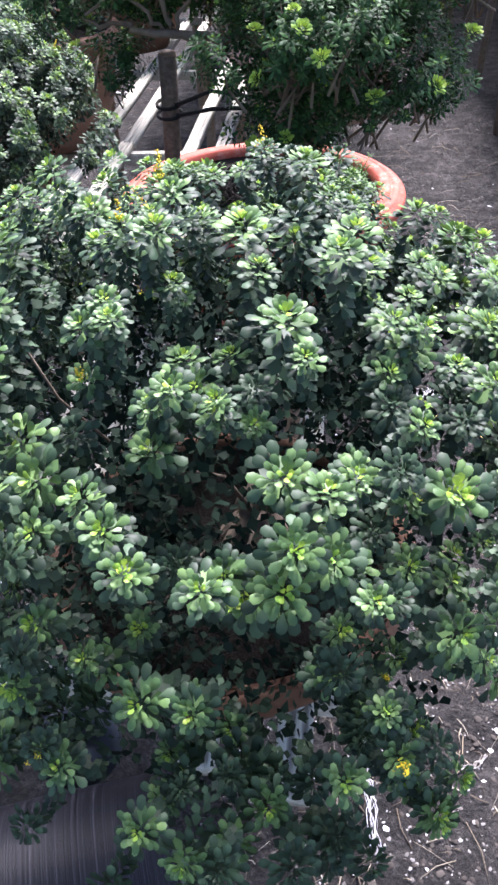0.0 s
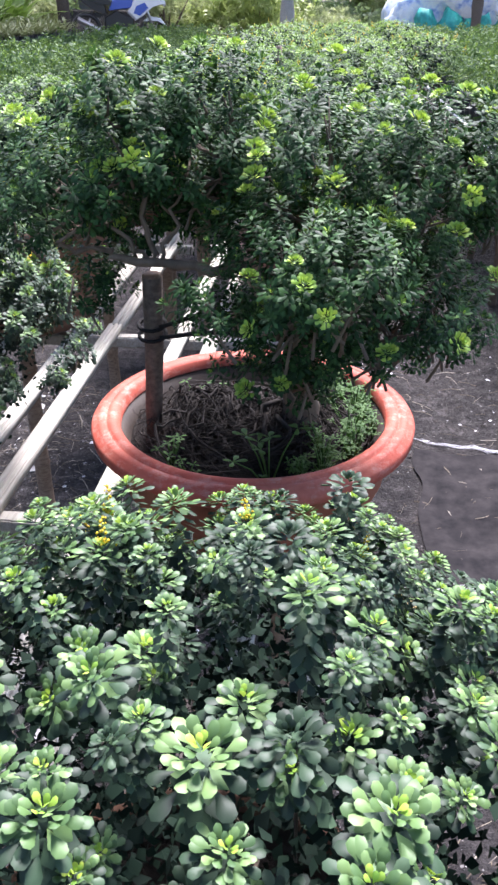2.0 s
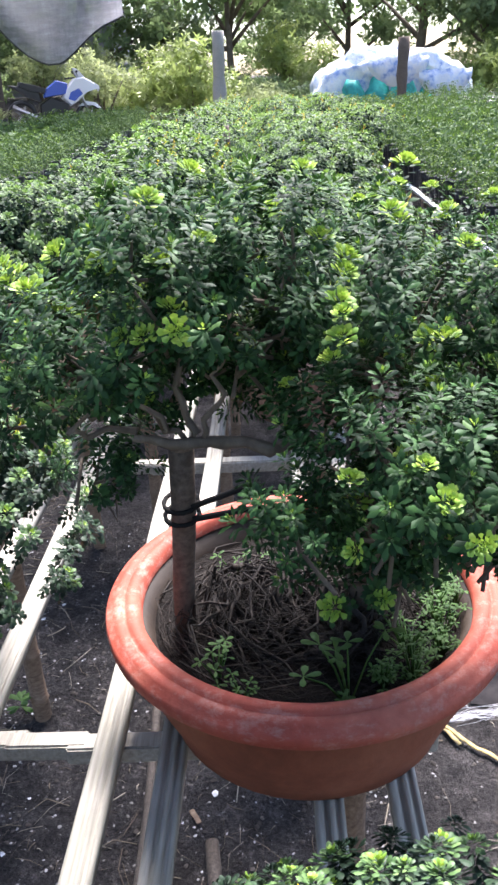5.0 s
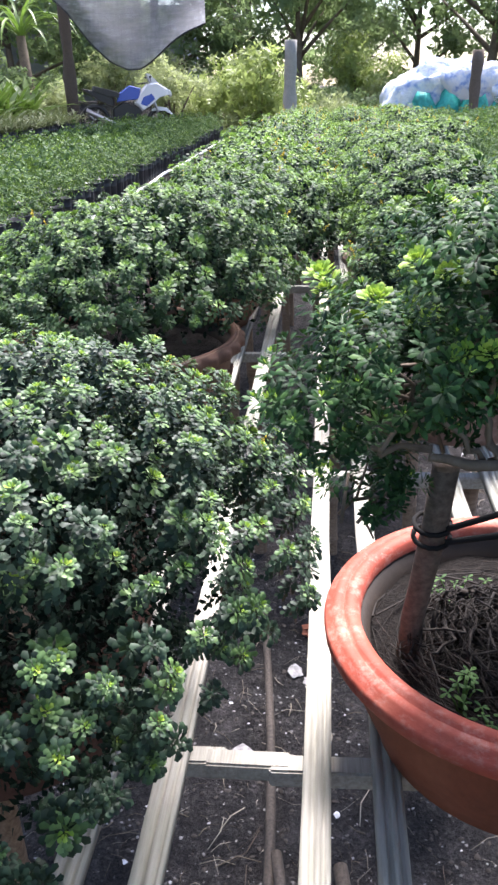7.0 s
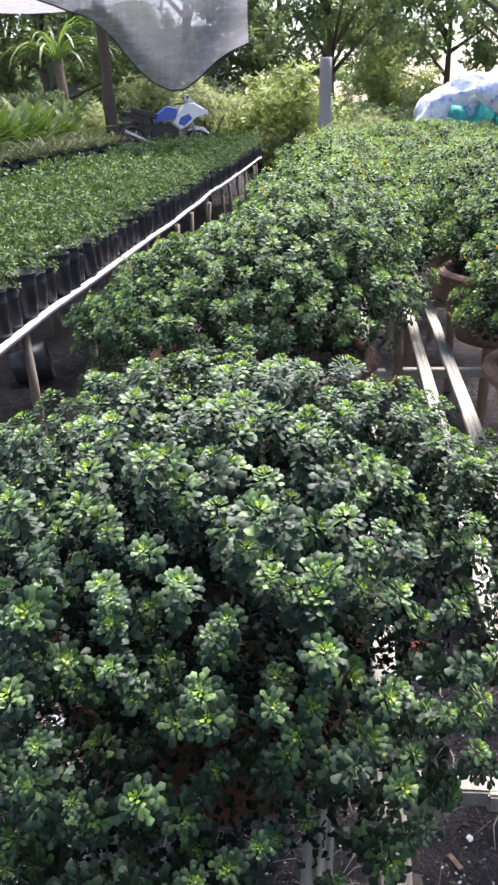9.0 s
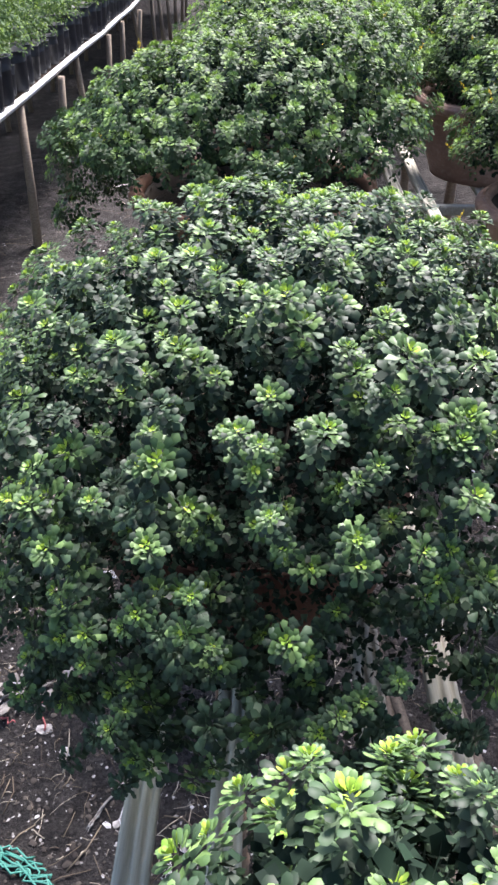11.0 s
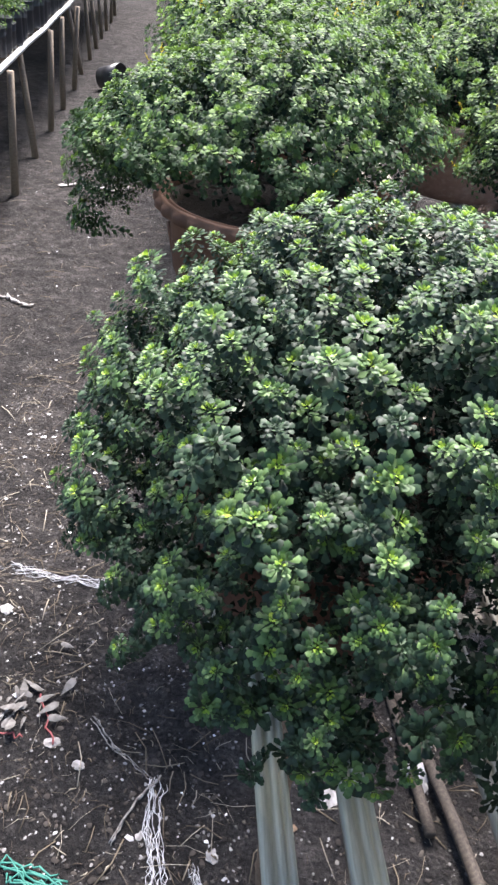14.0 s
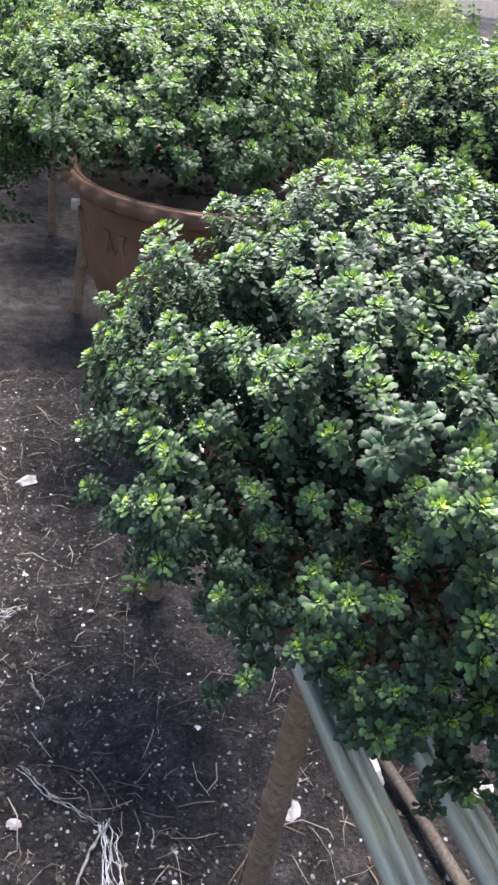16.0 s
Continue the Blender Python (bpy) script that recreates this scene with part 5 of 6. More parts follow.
def pole(name, x, y, z0, z1, r, mat, label, lean=0.0, seed=3, category="post"):
    rng = np.random.default_rng(seed)
    n2 = 9
    pts = [(lean * k / n2 + rng.normal(0, r * 0.06), rng.normal(0, r * 0.06), (z1 - z0) * k / n2) for k in range(n2 + 1)]
    ob = new(name, tubes(name, [(pts, r * (1 + 0.1 * rng.normal(size=n2 + 1)) * np.linspace(1.05, 0.92, n2 + 1))], mat, 12))
    ob.matrix_basis = pose(x, y, z0)
    return tagged(ob, label, category, "posts in the nursery")


pole("thin_post", -4.74, 9.95, -0.1, 3.95, 0.045, STAKE_WOOD, "tall thin dark post holding up netting")
pole("thick_post", -5.35, 17.2, 0.3, 4.0, 0.115, DARK_POLE, "thick dark post under the shade net", seed=4)
pole("concrete_post", -1.23, 19.3, 0.0, 2.56, 0.15, CEMENT_POST, "pale lichened post among the shrubs", 0.08, 5)
pole("tarp_post", 2.78, 19.9, 0.0, 2.28, 0.125, STAKE_WOOD, "dark wooden post before the sacking heap", 0.05, 6)
for k, (x, y, z0, z1) in enumerate(((-0.46, 6.75, 0.0, 1.36), (-0.98, 8.1, 0.0, 1.28))):
    pole("short_stake", x, y, z0, z1, 0.028, STAKE_WOOD, "short grey stake rising among the shrubs", 0.0, 20 + k, "stake")


def sack_heap():
    rng = np.random.default_rng(31)
    top = thing("sacking_heap", pose(2.60, 21.4, -0.10), "heap of white sacking over turquoise net bags", "tarpaulin heap")
    nu, nv = 64, 26
    V = []
    for i in range(nu):
        a = 2 * math.pi * i / nu
        for j in range(nv):
            t = j / (nv - 1) * 1.5
            r = math.sin(t) ** 0.8
            p = Vector((math.cos(a) * r * 2, math.sin(a) * r * 2, t * 2))
            k = 1 + 0.10 * noise.noise(p * 1.3) + 0.05 * noise.noise(p * 4) + 0.035 * math.sin(a * 11 + 4 * noise.noise(p)) * r
            open_front = max(0.0, math.cos(a + math.pi / 2 - 0.25)) ** 3 * (1 if t > 0.75 else 0) * min(1, (t - 0.75) * 4)
            V.append((2.05 * k * r * math.cos(a) + 0.12, 1.0 * k * r * math.sin(a) * (1 - 0.75 * open_front), 0.55 + 1.70 * k * math.cos(t * 0.98) + 0.12 * open_front))
    F = [(i * nv + j, ((i + 1) % nu) * nv + j, ((i + 1) % nu) * nv + j + 1, i * nv + j + 1) for i in range(nu) for j in range(nv - 1)]
    part("sheet", solid("sheet", V, [F], [TARP_WHITE], smooth=True), top, "crumpled white woven sheet with blue print")
    for k, (x, z, r, ln, tilt) in enumerate(((-1.35, 0.95, 0.26, 0.8, 12), (-0.75, 1.15, 0.30, 1.1, -14), (-0.25, 1.2, 0.30, 1.2, 20), (0.35, 1.2, 0.33, 1.2, -8), (0.95, 1.1, 0.30, 1.0, 18), (1.5, 0.95, 0.28, 0.8, -10), (-1.75, 0.55, 0.18, 0.7, 3))):
        pts = [(0.05 * math.sin(q), 0.04 * math.cos(q * 2), ln * (q / 7 - 0.5)) for q in range(8)]
        rad = [r * (0.35 + 0.65 * math.sin(math.pi * (0.08 + 0.84 * q / 7))) * (1 + 0.06 * rng.normal()) for q in range(8)]
        part("net_bag", tubes("net_bag", [(pts, rad)], TARP_GREEN, 14), top, "stuffed turquoise net bag", pose(x, -0.60, z - 0.12, rng.normal(0, 8), tilt, rng.uniform(0, 90)))
    lobes = [(1.25, -1.0, 1.45, 0.7), (0.2, -0.95, 1.75, 0.8)]
    for x, y, z, w in lobes:
        V, F = [], []
        for i in range(13):
            for j in range(9):
                u, v = i / 12 - 0.5, j / 8
                V.append((x + u * w * 1.7, y - 0.1 * math.sin(v * 3) + 0.04 * math.sin(i * 1.7), z + 0.25 - v * (0.62 - 1.6 * u * u) + 0.02 * math.sin(i * 2.1 + j)))
        F = [(i * 9 + j, (i + 1) * 9 + j, (i + 1) * 9 + j + 1, i * 9 + j + 1) for i in range(12) for j in range(8)]
        part("sheet_flap", solid("sheet_flap", V, [F], [TARP_WHITE], smooth=True), top, "hanging flap of printed white sheet")
    return top


sack_heap()


# ---- shrubs and trees at the back ----
def crown_mesh(name, seed, blobs, count, leaf, mat, narrow=0.7):
    """Clumps of leaves over several uneven balls (centre, radii)."""
    rng = np.random.default_rng(seed)
    lv, lt = leaf_shape(2, narrow)
    kinds = []
    for q in range(3):
        V, T = [], []
        for k in range(9):
            a, lift = k * 2.4 + rng.normal(0, 0.3), rng.uniform(-0.5, 1.0)
            v = lv * rng.uniform(0.7, 1.2)
            x0, z0 = v[:, 0] * math.cos(lift) - v[:, 2] * math.sin(lift), v[:, 0] * math.sin(lift) + v[:, 2] * math.cos(lift)
            V.append(np.stack([x0 * math.cos(a) - v[:, 1] * math.sin(a), x0 * math.sin(a) + v[:, 1] * math.cos(a), z0 + 0.1 * k], -1))
            T.append(lt + 4 * k)
        kinds.append((np.concatenate(V), np.concatenate(T), np.zeros(18, dtype=int)))
    weights = np.array([b[1][0] * b[1][1] + b[1][2] for b in blobs])
    pick = rng.choice(len(blobs), count, p=weights / weights.sum())
    d = rng.normal(size=(count, 3))
    d /= np.linalg.norm(d, axis=1)[:, None]
    c, r = np.array([b[0] for b in blobs])[pick], np.array([b[1] for b in blobs])[pick]
    spots = c + d * r * (rng.uniform(size=(count, 1)) ** 0.4) * rng.uniform(0.75, 1.12, (count, 1))
    V, T, S = scatter(kinds, spots, d + np.array([0, 0, 0.5]) + rng.normal(0, 0.4, (count, 3)), leaf * rng.uniform(0.7, 1.3, count), rng.integers(0, 3, count), rng)
    return solid(name, V, [T], [mat], S)


def tree(seed, height, spread, count, leaf=0.19):
    rng = np.random.default_rng(seed)
    fork = height * 0.28
    trunk = ([(0, 0, -0.3), (0.05, 0.02, fork * 0.5), (rng.normal(0, 0.1), 0, fork), (rng.normal(0, 0.2), 0, height * 0.85)], [0.17, 0.13, 0.10, 0.03])
    limbs, blobs = [], []
    for k in range(9):
        a = k * 2.4 + rng.normal(0, 0.3)
        z = rng.uniform(fork * 0.75, height * 0.8)
        end = np.array([math.cos(a) * spread * rng.uniform(0.5, 1), math.sin(a) * spread * rng.uniform(0.5, 1), z + rng.uniform(0.3, 1.2)])
        limbs.append(([(0, 0, z * 0.8), end * 0.5 + (0, 0, z * 0.42), end], [0.07, 0.045, 0.015]))
        blobs.append((end, (spread * rng.uniform(0.35, 0.55), spread * rng.uniform(0.35, 0.55), rng.uniform(0.5, 0.95))))
    blobs.append(((0, 0, height * 0.88), (spread * 0.6, spread * 0.6, height * 0.2)))
    top = new("shade_tree")
    part("trunk", tubes("trunk", [trunk], BARK, 9), top, "grey-brown trunk")
    part("limb_work", tubes("limb_work", limbs, BARK, 6), top)
    part("crown", crown_mesh("crown", seed, blobs, count, leaf, TREE_LEAF), top, "dense dark green leaves")
    return tagged(top, "dark leafy tree along the edge of the nursery", "tree", "trees at the back")


rng = np.random.default_rng(41)
masters = [tree(61, 6.0, 2.3, 1100), tree(62, 7.0, 2.6, 1200), tree(63, 5.0, 2.0, 950)]
tree_spots = [(-15, 31), (-11.5, 28), (-8.2, 30.5), (-5.6, 27), (-3.0, 29.5), (-1.2, 26.5), (2.6, 31), (4.4, 27), (7.4, 29), (10.5, 27), (14, 30), (0.6, 34), (-9.5, 25.5), (-13, 24.5), (6.0, 25.5)]
for k, (x, y) in enumerate(tree_spots):
    m = pose(x, y, 0.5, 0, 0, rng.uniform(0, 360)) @ Matrix.Scale(rng.uniform(0.85, 1.15), 4)
    if k < 3:
        masters[k].matrix_basis = m
    else:
        copy_thing(masters[k % 3], m)


def shrub(seed, w, h, count, mat, leaf, label, name="wild_shrub"):
    rng = np.random.default_rng(seed)
    top = new(name)
    blobs = [((rng.normal(0, w * 0.4), rng.normal(0, w * 0.3), h * rng.uniform(0.35, 0.8)), (w * rng.uniform(0.3, 0.5), w * rng.uniform(0.3, 0.5), h * rng.uniform(0.2, 0.32))) for _ in range(7)]
    stems = [([(rng.normal(0, 0.1), rng.normal(0, 0.1), 0), np.array(b[0]) * 0.6, b[0]], [0.03, 0.02, 0.008]) for b in blobs]
    part("stem_work", tubes("stem_work", stems, BARK, 5), top)
    part("crown", crown_mesh("crown", seed, blobs, count, leaf, mat, 0.55), top)
    return tagged(top, label, "shrub", "wild shrubs at the back")


wild = [shrub(71, 1.1, 1.35, 480, OLIVE_LEAF, 0.085, "straggling olive-green wild shrub behind the racks"), shrub(72, 1.2, 1.7, 520, SHRUB_LEAF, 0.12, "tall bright yellow-green wild shrub"), shrub(73, 1.1, 1.1, 420, TREE_LEAF, 0.11, "low dark green wild bush")]
wild_spots = [(-2.6, 20.6), (-3.1, 22.0), (1.0, 21.0), (-1.9, 21.2), (-4.4, 21.5), (0.0, 22.3), (-0.6, 20.8), (0.3, 23.5), (2.0, 24.0), (-2.3, 23.6), (-5.8, 22.5), (-6.6, 20.0), (-3.9, 19.9), (-7.8, 21.6), (1.2, 25), (6.3, 23.0), (7.6, 21.0), (-9.5, 21), (-10.8, 19.0), (-8.6, 18.6), (8.8, 19), (5.6, 24.6), (-4.9, 24.6), (3.4, 24.8), (-6.8, 25), (-3.4, 25.6), (-1.0, 24.9), (0.8, 26.4), (2.6, 26), (5.0, 26.4), (7.6, 24.5), (-8.4, 26.6), (-11, 25.4), (9.6, 24.6)]
for k, (x, y) in enumerate(wild_spots):
    z = ground_height(x, y)
    m = pose(x, y, z, 0, 0, rng.uniform(0, 360)) @ Matrix.Scale(rng.uniform(0.85, 1.25), 4)
    if k < 3:
        wild[k].matrix_basis = m
    else:
        copy_thing(wild[(0, 2, 0, 1, 0, 0)[k % 6]], m)

palm = thing("palm_plant", pose(-7.75, 21.5, 0.55), "young palm with arching yellow-green fronds", "palm")
v, f = blade_plant(91, 34, 2.0, 0.035, 0, 2.2)
part("fronds_crown", solid("fronds_crown", v + np.array([0, 0, 2.35]), [f], [FERN_LEAF], smooth=True), palm)
part("trunk", tubes("trunk", [([(0, 0, -0.1), (0.05, 0, 1.2), (0, 0, 2.4)], [0.17, 0.14, 0.11])], BARK, 9), palm)

shed = thing("far_shed", pose(-14.0, 37, 0.4), "low grey shed with a pale sheet roof", "shed")
part("wall", bm_mesh("wall", box_bm(16, 5, 4.1, 0.02), WALL_GREY), shed, "grey wall", pose(0, 0, 2.05))
part("roof", bm_mesh("roof", box_bm(17, 6, 0.16, 0.03), ROOF_SHEET), shed, "pale metal roof", pose(0, 0, 4.30, 4, 0, 0))


# ---- things on the ground ----
def ribbon(points, width, name, mat, label, category, thick=0.002, group="", crinkle=0.0):
    """A flat strip that lies along points."""
    P = np.array(points, dtype=float)
    T = np.gradient(P, axis=0)
    side = np.stack([-T[:, 1], T[:, 0], np.zeros(len(P))], -1)
    side /= np.linalg.norm(side, axis=1)[:, None] + 1e-9
    rng = np.random.default_rng(len(points) + int(width * 1e4))
    jit = rng.normal(0, crinkle, (len(P), 2))
    L = P + side * (width / 2 + jit[:, :1]) + np.array([0, 0, 1]) * np.abs(jit[:, 1:])
    Rr = P - side * (width / 2 + jit[:, 1:]) + np.array([0, 0, 1]) * np.abs(jit[:, :1])
    n2 = len(P)
    V = np.concatenate([L, Rr, L + (0, 0, thick), Rr + (0, 0, thick)])
    F = []
    for k in range(n2 - 1):
        F += [(k, k + 1, n2 + k + 1, n2 + k), (2 * n2 + k, 3 * n2 + k, 3 * n2 + k + 1, 2 * n2 + k + 1), (k, 2 * n2 + k, 2 * n2 + k + 1, k + 1), (n2 + k, n2 + k + 1, 3 * n2 + k + 1, 3 * n2 + k)]
    F += [(0, n2, 3 * n2, 2 * n2), (n2 - 1, 3 * n2 - 1, 4 * n2 - 1, 2 * n2 - 1)]
    ob = new(name, solid(name, V, [F], [mat]))
    return tagged(ob, label, category, group)


def over(x, y, lift=0.004):
    return (x, y, ground_height(x, y) + lift)


def wander(a, b, n2, amp, seed, lift=0.006):
    rng = np.random.default_rng(seed)
    w = rng.normal(0, amp, (n2, 2))
    w[0] = w[-1] = 0
    return [over(a[0] + (b[0] - a[0]) * k / (n2 - 1) + w[k][0], a[1] + (b[1] - a[1]) * k / (n2 - 1) + w[k][1], lift) for k in range(n2)]


# thin dark sheet on the path by the orange pot, standing for darker soil
V, F = [], []
xs, ys = np.linspace(0.36, 1.55, 36), np.linspace(2.42, 3.26, 26)
for x in xs:
    for y in ys:
        ex, ey = x + 0.06 * noise.noise(Vector((y * 5, x, 3))), y + 0.05 * noise.noise(Vector((x * 5, y, 8)))
        V.append((ex, ey, ground_height(ex, ey) + 0.008 + 0.004 * noise.noise(Vector((x * 9, y * 9, 1)))))
F = [(i * 26 + j, (i + 1) * 26 + j, (i + 1) * 26 + j + 1, i * 26 + j + 1) for i in range(35) for j in range(25)]
tagged(new("soil_patch", solid("soil_patch", V, [F], [DARK_SOIL], smooth=True)), "darker patch of the soil path, made as a thin sheet", "ground cloth")
def shreds(path, count, spread, thick, seed, name, mat, label, category, group):
    """A frayed band of loose strands along a path on the soil."""
    rng = np.random.default_rng(seed)
    P = np.array(path)
    u = np.linspace(0, len(P) - 1, 16)
    x, y = np.interp(u, np.arange(len(P)), P[:, 0]), np.interp(u, np.arange(len(P)), P[:, 1])
    top = thing(name, pose(0, 0, 0), label, category, group)
    for k in range(count):
        a, b = sorted(rng.uniform(0, 15.99, 2).astype(int))
        a, b = (0, 15) if b - a < 5 else (a, b)
        dx, dy = rng.normal(0, spread, 2)
        pts = [over(x[q] + dx + rng.normal(0, spread * 0.45), y[q] + dy + rng.normal(0, spread * 0.45), 0.004 + 0.010 * rng.uniform()) for q in range(a, b + 1)]
        part("strand", tubes("strand", [(pts, thick * rng.uniform(0.5, 1.3))], mat, 4), top)
    return top


for k, path in enumerate((((0.23, 2.346), (0.36, 2.375), (0.52, 2.40), (0.80, 2.44)), ((0.40, 3.36), (0.60, 3.31), (0.95, 3.26)), ((-1.56, 2.47), (-1.45, 2.434), (-1.31, 2.384), (-1.26, 2.40)), ((-1.11, 1.754), (-1.12, 1.644), (-1.104, 1.543), (-1.11, 1.46)), ((-1.03, 1.56), (-1.01, 1.46)), ((0.10, 1.10), (0.11, 0.95), (0.125, 0.80)))):
    shreds(path, (20, 12, 14, 16, 8, 12)[k], (0.010, 0.008, 0.014, 0.010, 0.008, 0.008)[k], 0.0008, 500 + k, "frayed_strip", FRAYED, "frayed strip of white plastic fibre on soil", "plastic strip", "strips on the ground")
ribbon(wander((0.186, 2.47), (0.30, 2.25), 10, 0.004, 5, 0.012), 0.012, "yellow_strap", YELLOW_TAPE, "short dull yellow strap on dark soil", "strap", 0.002, "straps on the ground")
ribbon(wander((0.21, 2.36), (0.62, 1.99), 22, 0.004, 6, 0.014), 0.012, "yellow_strap", YELLOW_TAPE, "long dull yellow strap lying on dark soil", "strap", 0.002, "straps on the ground")
for k, path in enumerate((((-1.27, 1.93), (-1.207, 1.831), (-1.11, 1.754)), ((-1.234, 2.207), (-1.225, 2.14), (-1.205, 2.08)), ((-1.60, 1.80), (-1.523, 1.871), (-1.45, 2.0)), ((-1.20, 1.60), (-1.16, 1.68), (-1.10, 1.76)), ((0.18, 1.13), (0.22, 1.03), (0.30, 1.0)), ((0.27, 1.0), (0.33, 0.99), (0.36, 1.03)))):
    shreds(path, 3, 0.004, 0.0022, 540 + k, "dead_root", PALE_ROOT, "thin bleached dead root lying on dark soil", "dead root", "dead roots on the ground")
# curled dry leaves in a heap on the soil
rng = np.random.default_rng(560)
lv, lt = leaf_shape(0, 1.3)
for k in range(22):
    x, y = -1.45 + rng.normal(0, 0.07), 1.98 + rng.normal(0, 0.09)
    dry = new("dry_leaf", solid("dry_leaf", lv * np.array([1, 0.6, 0.7]) * rng.uniform(0.03, 0.07), [lt], [DRY_LEAF], smooth=True))
    dry.matrix_basis = pose(*over(x, y, 0.012), rng.normal(0, 25), rng.normal(0, 20), rng.uniform(0, 360))
    tagged(dry, "curled grey dead leaf on the soil", "dead leaf", "dead leaves on the ground")
for k, (a, b) in enumerate((((-1.41, 2.0), (-1.358, 1.851)), ((-1.50, 1.88), (-1.43, 1.86)))):
    r = new("red_string", tubes("red_string", [(wander(a, b, 9, 0.006, 80 + k, 0.008), 0.0025)], RED_STRING, 5))
    tagged(r, "short piece of red string on the soil", "string", "strings on the ground")
r = new("green_net_scrap", tubes("green_net_scrap", [(wander((-1.39 - 0.008 * q, 1.53 + 0.008 * q), (-1.22 - 0.01 * q, 1.45 + 0.012 * q), 12, 0.01, 90 + q, 0.012), 0.0025) for q in range(7)], GREEN_MESH, 5))
tagged(r, "scrap of green netting on the soil", "netting scrap")


def crumple(name, x, y, size, seed, mat, label, category, flat=0.12):
    bm = bmesh.new()
    bmesh.ops.create_icosphere(bm, subdivisions=2, radius=1)
    for v in bm.verts:
        k = 1 + 0.55 * noise.noise(v.co * 2.3 + Vector((seed, seed * 2, 0))) + 0.35 * noise.noise(v.co * 6.1 + Vector((seed, 0, seed)))
        v.co = Vector((v.co.x * size * k * 0.8, v.co.y * size * k * 0.55, v.co.z * size * flat * k + size * 0.16 * noise.noise(v.co * 3.7 + Vector((0, seed, 5)))))
    ob = new(name, bm_mesh(name, bm, mat))
    ob.matrix_basis = pose(x, y, ground_height(x, y) + size * flat * 0.45, 0, 0, seed * 47)
    return tagged(ob, label, category, "scraps on the ground")


for k, (x, y, s) in enumerate(((-0.713, 1.70, 0.036), (-0.984, 1.576, 0.026), (-1.29, 1.79, 0.020), (-1.36, 1.86, 0.026), (-1.14, 1.62, 0.016), (-0.479, 2.645, 0.04), (-0.419, 2.595, 0.05), (-0.24, 1.66, 0.04), (0.42, 1.35, 0.022), (-1.55, 2.30, 0.03), (-1.34, 3.55, 0.05), (-1.18, 3.0, 0.045), (-0.62, 2.3, 0.05), (-0.30, 1.55, 0.03))):
    crumple("paper_scrap", x, y, s, k + 1, PAPER, "crumpled pale scrap on dark soil", "scrap")
crumple("brick_bit", -0.42, 2.86, 0.055, 31, CLAY_BODY, "broken piece of reddish brick on soil", "brick", 0.5)
crumple("stone", -0.50, 1.75, 0.05, 33, CHIP, "grey stone lying on dark soil", "stone", 0.6)
for k, (x, y, turn) in enumerate(((-0.82, 1.62, 30), (-0.40, 2.05, 120))):
    chip = new("wood_chip", bm_mesh("wood_chip", box_bm(0.05, 0.014, 0.004, 0.0015), BAMBOO))
    chip.matrix_basis = pose(x, y, ground_height(x, y) + 0.008, 3, 4, turn)
    tagged(chip, "flat brown wood chip on dark soil", "wood chip", "wood chips on the ground")
for k, (a, b, r) in enumerate((((-0.505, 1.60), (-0.60, 2.95), 0.014), ((-0.415, 1.30), (-0.50, 1.98), 0.016), ((-0.30, 1.25), (-0.35, 1.95), 0.020))):
    length = math.hypot(b[0] - a[0], b[1] - a[1])
    pl = new("bamboo_pole", bamboo_mesh(length, r, 8 + k, mat=DARK_POLE))
    pl.matrix_basis = Matrix.Translation((a[0], a[1], ground_height(*a) + r + 0.012)) @ Vector((b[0] - a[0], b[1] - a[1], 0)).to_track_quat("Z", "Y").to_matrix().to_4x4()
    tagged(pl, "dark weathered bamboo pole lying on the soil", "bamboo pole", "poles on the ground")
for k, (x, y) in enumerate(((-1.97, 9.6), (-2.95, 5.65))):
    ob = new("black_bucket", solid("black_bucket", *(lambda vf: (vf[0], [vf[1]]))(lathe([(0.004, 0.01), (0.09, 0.012), (0.125, 0.25), (0.135, 0.25), (0.10, 0.0), (0.004, 0.0)], 24)), [BLACK_BAG], smooth=True))
    ob.matrix_basis = pose(x, y, 0.105, 80, 0, 60 + 50 * k)
    tagged(ob, "black plastic plant pot tipped over on soil", "plant pot", "tipped pots")

# thin torn strips of pale sacking on the path between rack and bench
for k, (x0, x1, y, w) in enumerate(((-2.05, -1.80, 4.33, 0.025), (-1.95, -1.45, 6.2, 0.03), (-2.0, -1.6, 8.8, 0.05))):
    rng = np.random.default_rng(400 + k)
    V, F, n = [], [], 22
    for i in range(n + 1):
        u = i / n
        x, yy = x0 + (x1 - x0) * u, y + 0.05 * math.sin(u * 5 + k) + rng.normal(0, 0.008)
        for q in range(4):
            edge = yy + w * (q / 3 - 0.5) * rng.uniform(0.4, 1.1)
            V.append((x, edge, ground_height(x, edge) + 0.006 + 0.006 * abs(rng.normal())))
        if i:
            F += [(4 * i - 4 + q, 4 * i + q, 4 * i + q + 1, 4 * i - 3 + q) for q in range(3)]
    strip = new("sacking_strip", solid("sacking_strip", np.array(V), [np.array(F)[:, ::-1]], [PAPER], smooth=True))
    mod = strip.modifiers.new("thickness", "SOLIDIFY")
    mod.thickness = 0.003
    tagged(strip, "crinkled pale strip of torn sacking on soil", "plastic strip", "strips on the path")

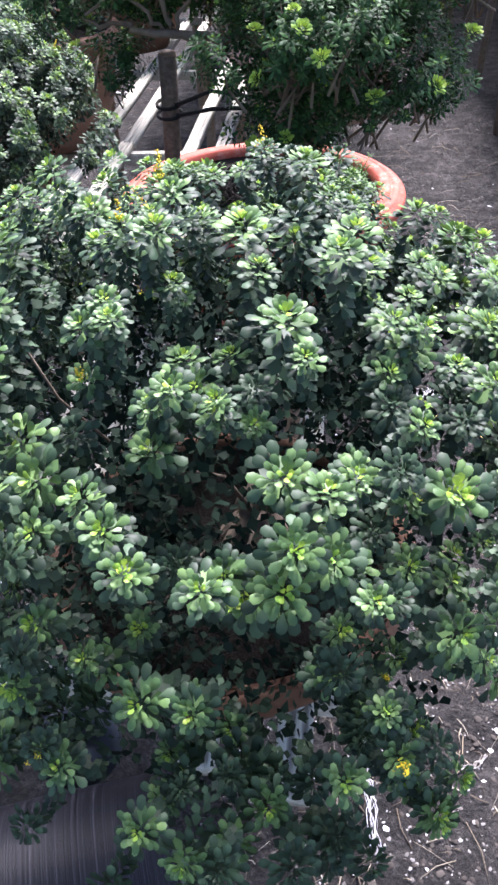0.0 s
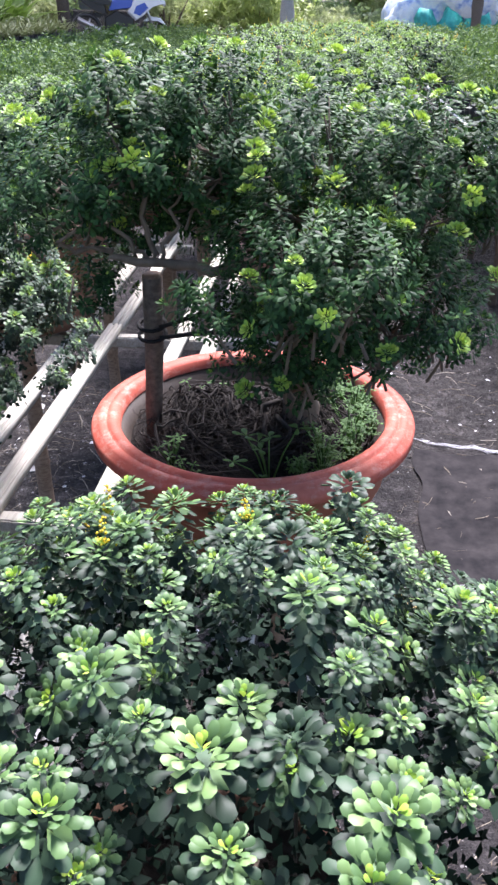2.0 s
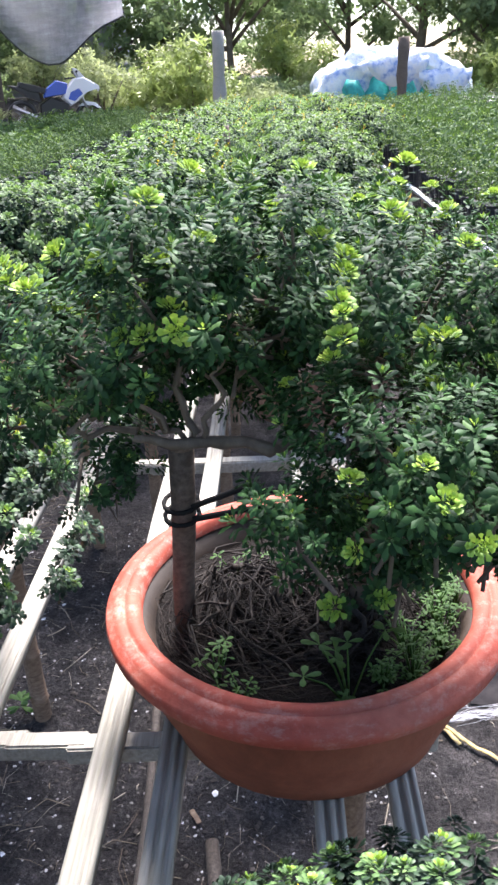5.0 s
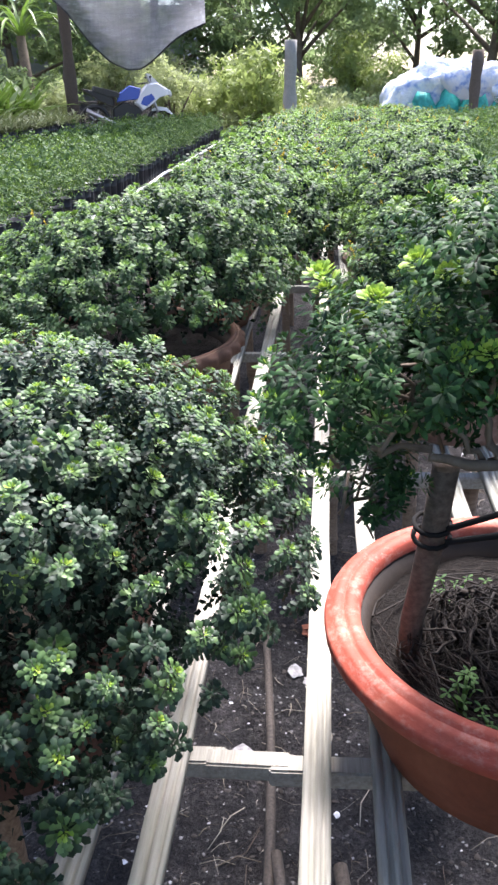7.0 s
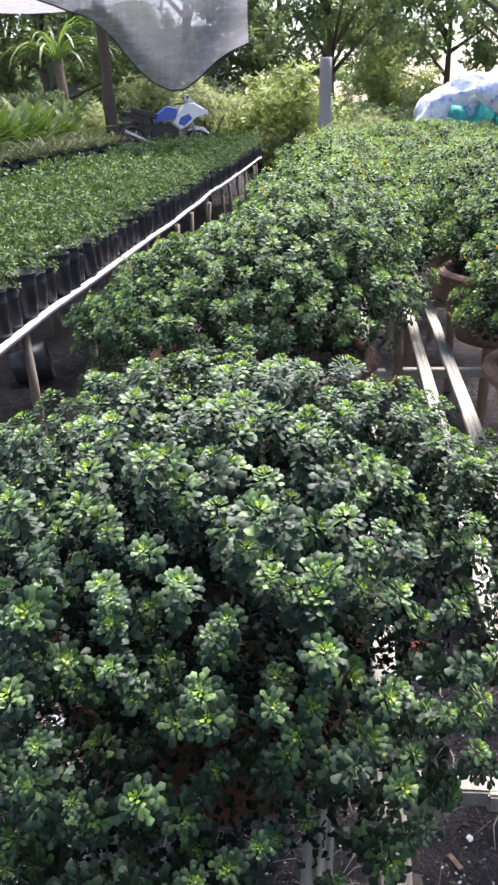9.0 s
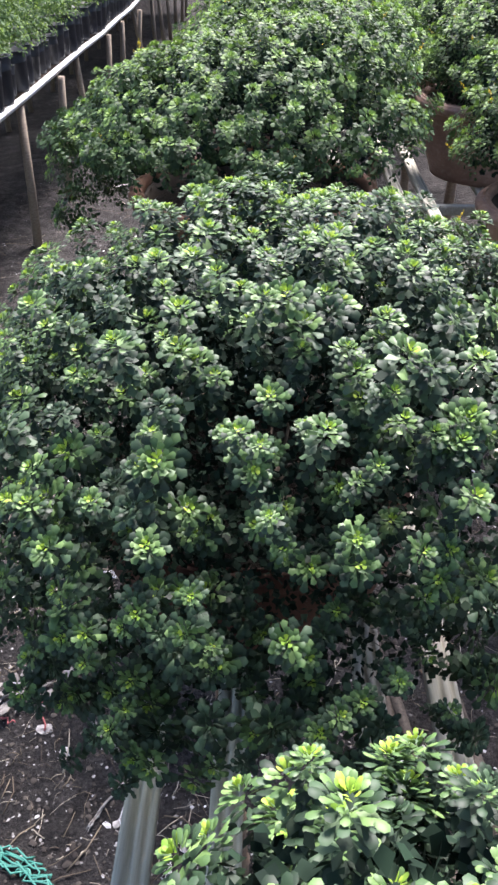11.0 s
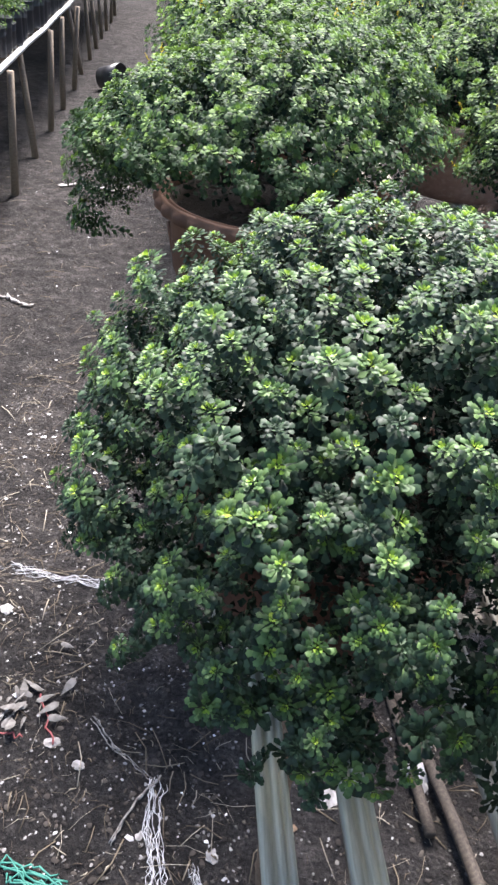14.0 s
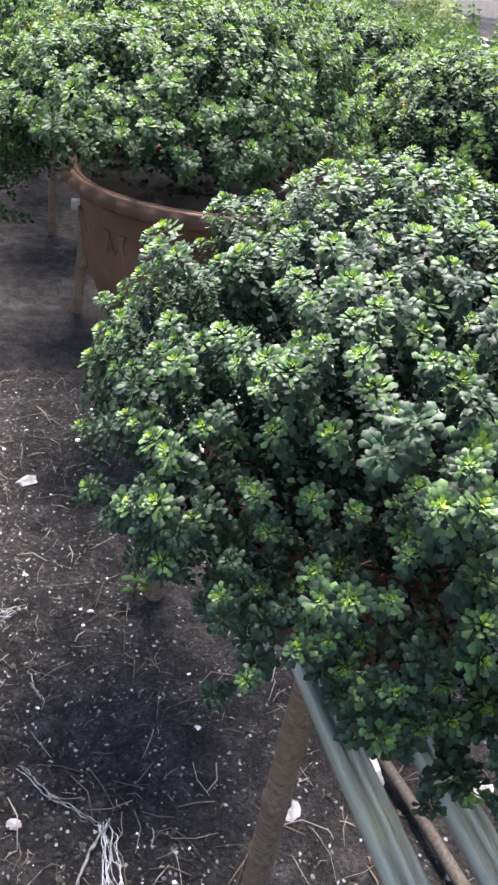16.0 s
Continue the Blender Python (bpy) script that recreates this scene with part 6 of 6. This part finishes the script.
# rolls of black film beside the first rack
roll = thing("film_roll", pose(-0.41, 0.63, 0.165, 0, 0, 18), "large roll of wound black film on the soil", "film roll")
v, f = lathe([(0.02, -0.19), (0.150, -0.19), (0.156, -0.185), (0.155, -0.1), (0.158, 0.0), (0.155, 0.1), (0.156, 0.185), (0.150, 0.19), (0.02, 0.19)], 48)
part("winding", solid("winding", v[:, [2, 0, 1]], [f], [ROLL_FILM], smooth=True), roll, "shiny wound black film")
v, f = lathe([(0.022, -0.2), (0.035, -0.2), (0.035, 0.2), (0.022, 0.2), (0.022, -0.2)], 20)
part("core", solid("core", v[:, [2, 0, 1]], [f], [PAPER], smooth=True), roll, "pale cardboard core")
reel = thing("plastic_reel", pose(-0.50, 0.98, 0.10, 60, 0, 20), "empty black plastic reel leaning behind a film roll", "reel")
v, f = lathe([(0.02, 0.0), (0.085, 0.0), (0.09, 0.006), (0.085, 0.012), (0.02, 0.012), (0.02, 0.0)], 32)
flange = solid("flange", v, [f], [BLACK_BAG], smooth=True)
part("flange", flange, reel)
part("flange", flange, reel, m=pose(0, 0, 0.09))
v, f = lathe([(0.02, 0.012), (0.034, 0.012), (0.032, 0.05), (0.034, 0.09), (0.02, 0.09), (0.02, 0.012)], 24)
part("hub", solid("hub", v, [f], [BLACK_BAG], smooth=True), reel)

# a square orange pot on the end of a bench
sq = thing("square_pot", pose(1.20, 4.02, 0.80, 0, 0, 12) @ Matrix.Scale(0.80, 4), "square orange clay pot on the end of a bench", "plant pot")
bm = bmesh.new()
rings = []
for w, z in ((0.12, 0.0), (0.175, 0.30), (0.205, 0.30), (0.21, 0.36), (0.185, 0.36), (0.165, 0.28)):
    rings.append([bm.verts.new((sx * w, sy * w, z)) for sx, sy in ((-1, -1), (1, -1), (1, 1), (-1, 1))])
for a, b in zip(rings, rings[1:]):
    for q in range(4):
        bm.faces.new((a[q], a[(q + 1) % 4], b[(q + 1) % 4], b[q]))
bm.faces.new(rings[0][::-1])
bm.faces.new(rings[-1])
bmesh.ops.bevel(bm, geom=bm.edges[:], offset=0.006, segments=2, affect="EDGES")
part("body", bm_mesh("body", bm, CLAY_ORANGE), sq, "orange painted clay")
weed(1.20, 4.02, 1.02, 41, 0.12, 22, 0.025, "tuft of pale weeds in a square pot")


# ---- litter: grit, clods and straw ----
def in_view_spot(rng):
    zone = rng.choice(5, p=[0.27, 0.19, 0.24, 0.22, 0.08])
    if zone == 0:
        return rng.uniform(-1.75, -0.95), 1.15 + 2.6 * rng.uniform() ** 1.3
    if zone == 1:
        return rng.uniform(-0.95, 0.1), 1.1 + 2.4 * rng.uniform() ** 1.2
    if zone == 2:
        return rng.uniform(0.05, 1.5), 0.5 + 5.0 * rng.uniform()
    if zone == 4:
        return rng.uniform(-0.25, 0.75), rng.uniform(0.65, 1.5)
    return rng.uniform(-2.5, -1.2), 2.0 + 5 * rng.uniform() ** 1.3


def litter(name, count, lo, hi, flat, mat, seed, label):
    rng = np.random.default_rng(seed)
    base = np.array([(1, 0, 0), (0.3, 0.9, 0.1), (-0.8, 0.5, 0), (-0.7, -0.6, 0.1), (0.4, -0.9, 0), (0, 0, 1)])
    tri = np.array([(0, 1, 5), (1, 2, 5), (2, 3, 5), (3, 4, 5), (4, 0, 5)])
    V, T = [], []
    for k in range(count):
        x, y = in_view_spot(rng)
        s = lo + (hi - lo) * rng.uniform() ** 2.5
        v = (base + rng.normal(0, 0.16, base.shape)) * s * np.array([1, rng.uniform(0.5, 1), flat])
        a = rng.uniform(0, 6.28)
        c, sn = math.cos(a), math.sin(a)
        V.append(np.stack([v[:, 0] * c - v[:, 1] * sn, v[:, 0] * sn + v[:, 1] * c, v[:, 2]], -1) + np.array(over(x, y, s * flat * 0.3)))
        T.append(tri + 6 * k)
    ob = new(name, solid(name, np.concatenate(V), [np.concatenate(T)], [mat]))
    return tagged(ob, label, "litter", kind="stuff")


litter("shell_flakes", 420, 0.004, 0.014, 0.10, FRAYED, 300, "pale flat flakes of shell on dark soil")
litter("grit", 26000, 0.0010, 0.0062, 0.3, CHIP, 301, "pale grit and shell chips over dark soil")
litter("soil_clods", 15000, 0.002, 0.010, 0.65, CLOD, 302, "loose dark clods of soil")
rng = np.random.default_rng(303)
runs = []
for k in range(4600):
    x, y = in_view_spot(rng)
    a, ln = rng.uniform(0, 6.28), 0.015 + 0.12 * rng.uniform() ** 2.5
    bend = rng.normal(0, 0.2)
    p1, p2 = (x + ln * 0.5 * math.cos(a), y + ln * 0.5 * math.sin(a)), (x + ln * math.cos(a + bend), y + ln * math.sin(a + bend))
    runs.append(([over(x, y, 0.003), over(*p1, 0.005 + 0.1 * ln * rng.uniform()), over(*p2, 0.003)], 0.0004 + 0.0013 * rng.uniform() ** 2))
straw = new("straw", tubes("straw", runs, STRAW, 4))
tagged(straw, "scattered straw and dry twigs on the soil", "litter", kind="stuff")
